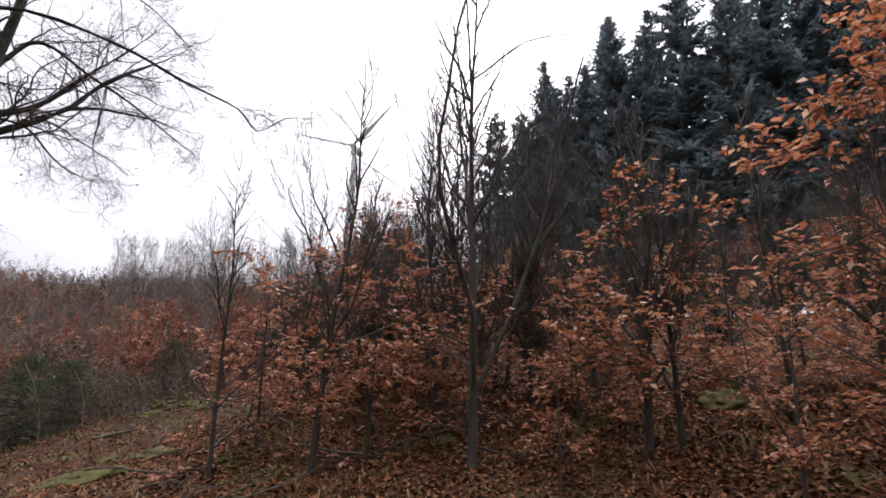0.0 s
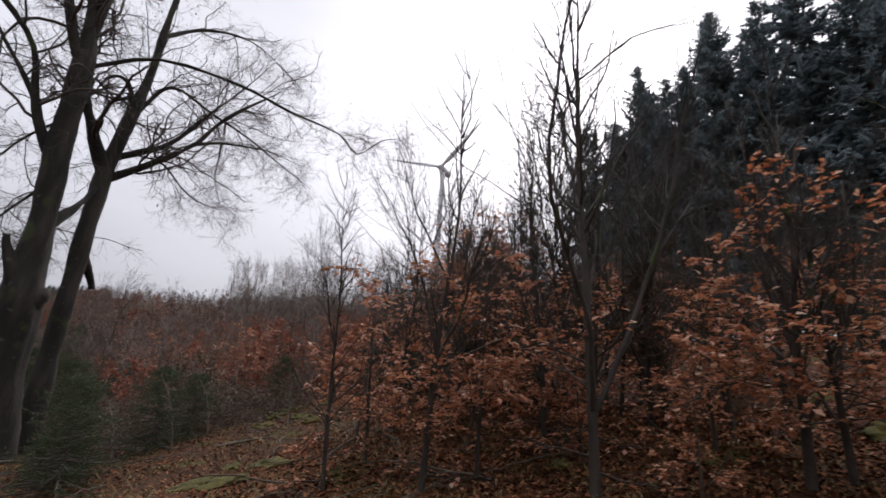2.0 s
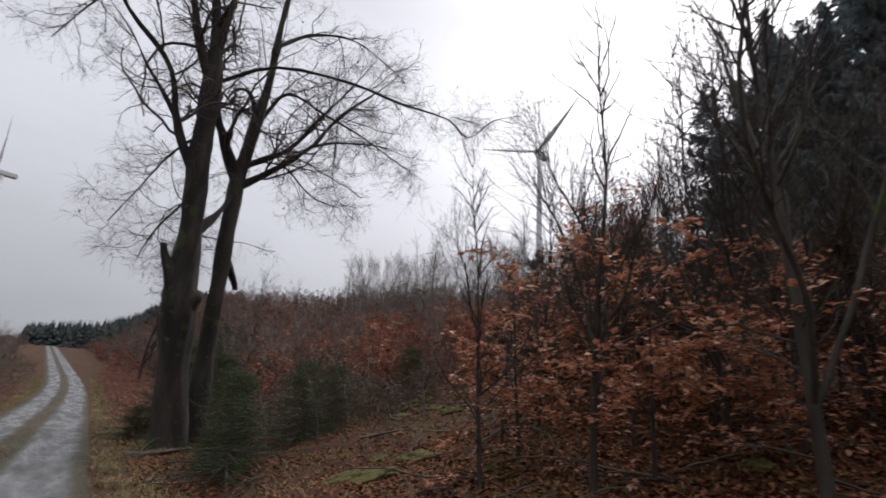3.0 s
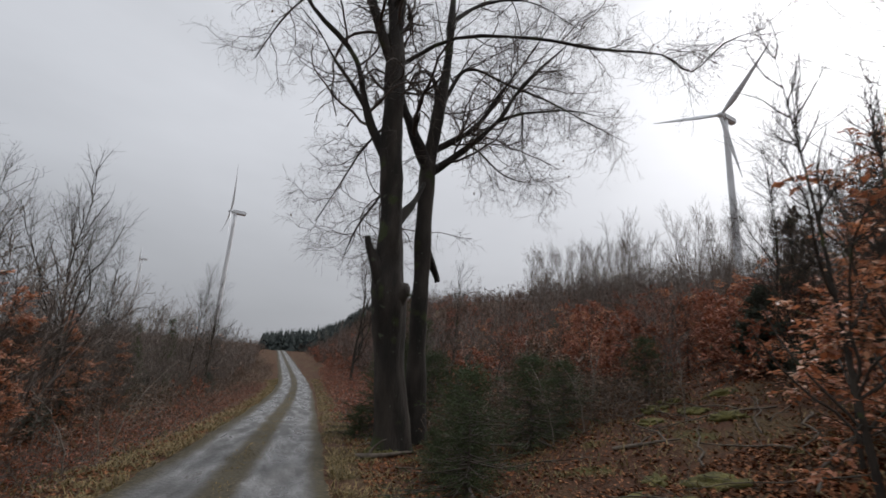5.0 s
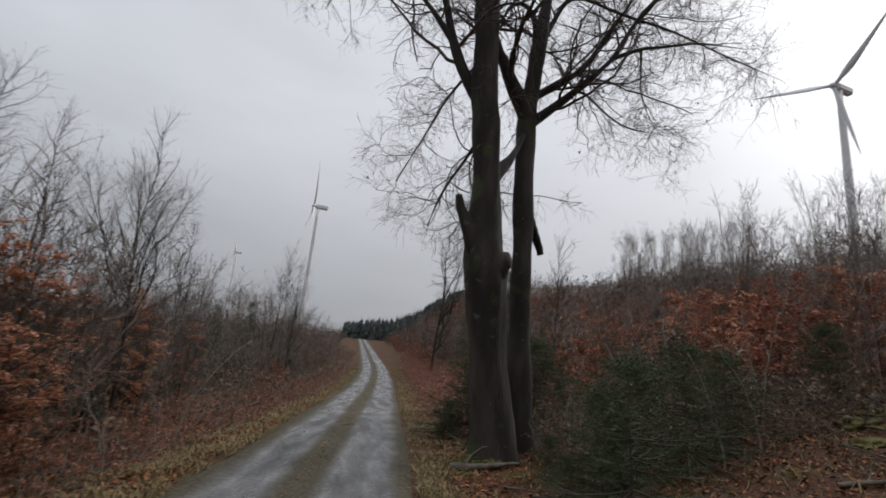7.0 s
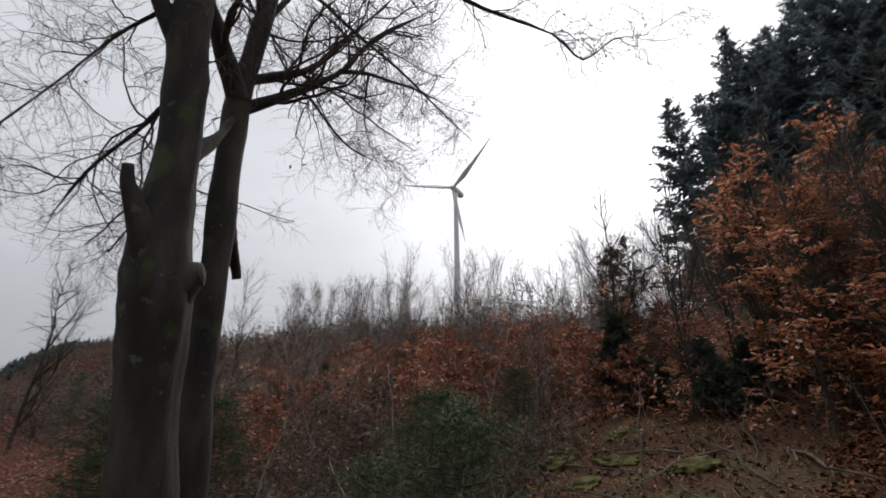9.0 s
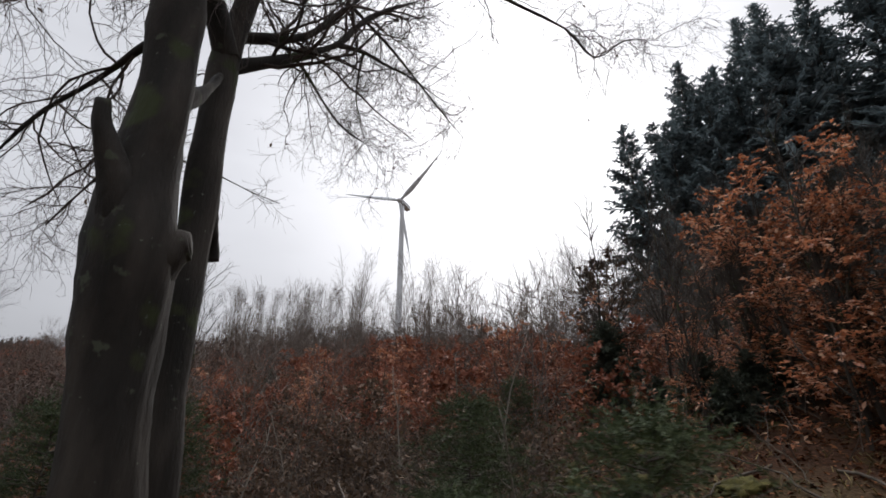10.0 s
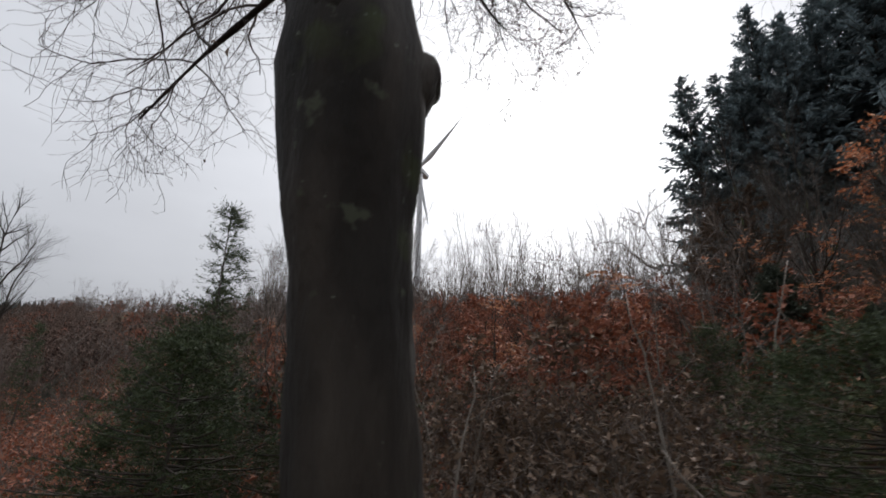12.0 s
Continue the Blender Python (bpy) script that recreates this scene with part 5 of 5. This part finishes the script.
def build_undergrowth():
    """Knee-high tangle of dry stalks and bramble over the slope and the far verge."""
    rng = np.random.default_rng(29)
    for name, xr, yr, n, mat, label in (("undergrowth", (-62, -12), (1.0, 22), 6400, M_REDLEAF, "reddish dry undergrowth covering the slope"), ("dry_tangle", (-20, -12.3), (2.6, 7.5), 1300, M_DARKLEAF, "dark dry tangle of stalks at the foot of the slope"), ("bramble_tangle", (-70, -7), (-15, -3.6), 3400, M_DARKLEAF, "dark brown bramble tangle beside the track"), ("bracken", (-45, -6), (-4.6, -3.1), 1500, M_REDLEAF, "collapsed red-brown bracken along the verge"), ("verge_bracken", (-60, -15.5), (0.9, 4.2), 1700, M_REDLEAF, "dry red-brown bracken on the verge below the slope"), ("stand_undergrowth", (-13, 4), (7.5, 20), 500, M_RUSSET, "dry leafy undergrowth below the young beeches")):
        x, y = rng.uniform(*xr, n), rng.uniform(*yr, n)
        keep = np.abs(y - road_y(x)) > 2.1
        if name == "undergrowth":
            keep &= (y > 7.0 + np.maximum(0, (x + 15) * 1.2)) | ((x < -17) & (y - road_y(x) > 2.9))
        x, y = x[keep], y[keep]
        n = len(x)
        p = np.stack([x, y, height(x, y) - 0.05], -1)
        d = unit(np.stack([rng.normal(size=n) * 0.5, rng.normal(size=n) * 0.5, np.ones(n)], -1))
        h = rng.uniform(0.4, {"stand_undergrowth": 0.8, "bracken": 0.5, "verge_bracken": 0.75, "dry_tangle": 0.75}.get(name, 1.3), n)[:, None] * (0.5 if name == "bracken" else 1.0)
        P = np.stack([p, p + d * h * 0.6, p + d * h + rng.normal(size=(n, 3)) * 0.15], 1)
        R = np.array([0.008, 0.006, 0.004])[None].repeat(n, 0)
        tw = Shape()
        tubes(tw, P, R, 3)
        Q, q = grow(rng, P, R, 3, 0.2, 1.0, 0.45, 50, lift=-0.02, k=3, thin=0.7, rmin=0.004)
        tubes(tw, Q, q, 3)
        ob = new(name, tw.mesh(name, M_BRUSH))
        tagged(ob, label, "undergrowth", kind="stuff")
        lf = Shape()
        leaves(lf, rng, Q, 4, 0.1, 1.0, 0.06 if name == "bracken" else 0.10, level=0.3, wide=0.4)
        part("foliage", lf, mat, ob, kind="stuff")


def dead_stem(seed, x, y, tall, lean):
    rng = np.random.default_rng(seed)
    s = Shape()
    k = 10
    u = np.linspace(0, 1, k)
    a = rng.uniform(0, 2 * math.pi)
    side = lean * tall * u ** 2
    P = np.stack([side * math.cos(a), side * math.sin(a), -0.1 + tall * u], -1) + rng.normal(size=(k, 3)) * 0.012
    R = np.linspace(0.016, 0.005, k)
    tubes(s, P[None], R[None], 6, True)
    Q, q = grow(rng, P[None], R[None], 5, 0.35, 1.0, tall * 0.22, 45, lift=0.03, wander=0.15, k=5, thin=0.6, rmin=0.003)
    tubes(s, Q, q, 4)
    ob = new("dead_sapling", s.mesh("dead_sapling", M_PALE, True))
    ob.matrix_basis = pose(x, y, H(x, y), 0, 0, 0)
    tagged(ob, "pale leafless dead sapling standing in the undergrowth", "sapling", group="dead saplings")


for row in ((1, -13.3, 4.5, 2.1, 0.1), (2, -14.5, 3.1, 1.7, 0.25), (3, -12.7, 5.6, 2.3, 0.2), (4, -15.2, 4.3, 1.6, 0.35), (5, -11.6, 4.2, 1.5, 0.4), (6, -12.4, 3.4, 1.2, 0.5), (7, -16.5, 5.2, 1.9, 0.3), (8, -15.0, -3.7, 1.9, 0.5), (9, -12.2, -3.4, 1.3, 0.5), (10, -14.0, -3.6, 1.1, 0.3), (13, -10.7, 6.2, 1.3, 0.35), (14, -13.9, 6.4, 1.9, 0.2), (15, -12.1, 5.1, 1.7, 0.4)):
    dead_stem(*row)
build_undergrowth()
build_litter()
build_grass()
for row in ((-8.35, 4.62, 0.40, 0.26, 0.10, 20), (-8.15, 3.66, 0.45, 0.26, 0.08, 60), (-8.5, 3.45, 0.38, 0.24, 0.07, 100), (-9.0, 4.3, 0.25, 0.16, 0.07, 140), (-0.6, 8.6, 0.4, 0.3, 0.18, 10), (-11.9, 8.1, 0.3, 0.2, 0.09, 80), (-11.4, 6.95, 0.3, 0.2, 0.08, 10), (-13.4, 1.2, 0.35, 0.2, 0.07, 0), (-10.2, 6.6, 0.3, 0.2, 0.1, 30), (-12.3, 6.8, 0.35, 0.25, 0.1, 0), (-3.9, 6.2, 0.2, 0.14, 0.06, 130), (-12.6, 7.4, 0.28, 0.18, 0.09, 40), (-11.4, 6.0, 0.25, 0.18, 0.08, 75), (-13.5, 1.3, 0.25, 0.16, 0.16, 20), (-13.45, 1.62, 0.2, 0.14, 0.13, 70)):
    moss_mound(*row)
rng_d = np.random.default_rng(28)
for k in range(34):
    dx, dy = rng_d.uniform(-16.5, -4), rng_d.uniform(2.4, 7.5)
    dead_branch(100 + k, dx, dy, rng_d.uniform(0, 360), rng_d.uniform(0.7, 2.2), rng_d.uniform(0.008, 0.022))
dead_branch(90, -13.15, 0.95, 96, 1.15, 0.075, 0.0, 1)
dead_branch(91, -13.4, 6.4, 85, 1.0, 0.025, 0.05, 3)
dead_branch(92, -10.45, 4.6, 75, 1.0, 0.035, 0.05, 3)
for k, (dx, dy, turn, size) in enumerate(((-11.9, 1.9, 20, 1.3), (-12.9, 2.4, 150, 1.6), (-12.3, 1.6, 40, 1.1), (-14.6, 1.0, 100, 1.2), (-15.4, 1.4, 190, 1.5), (-13.2, 3.0, 10, 1.8), (-10.9, 3.0, 60, 1.4), (-9.9, 5.2, 160, 1.6), (-7.2, 4.3, 200, 1.8))):
    dead_branch(60 + k, dx, dy, turn, size, 0.016, 0.25, 6)
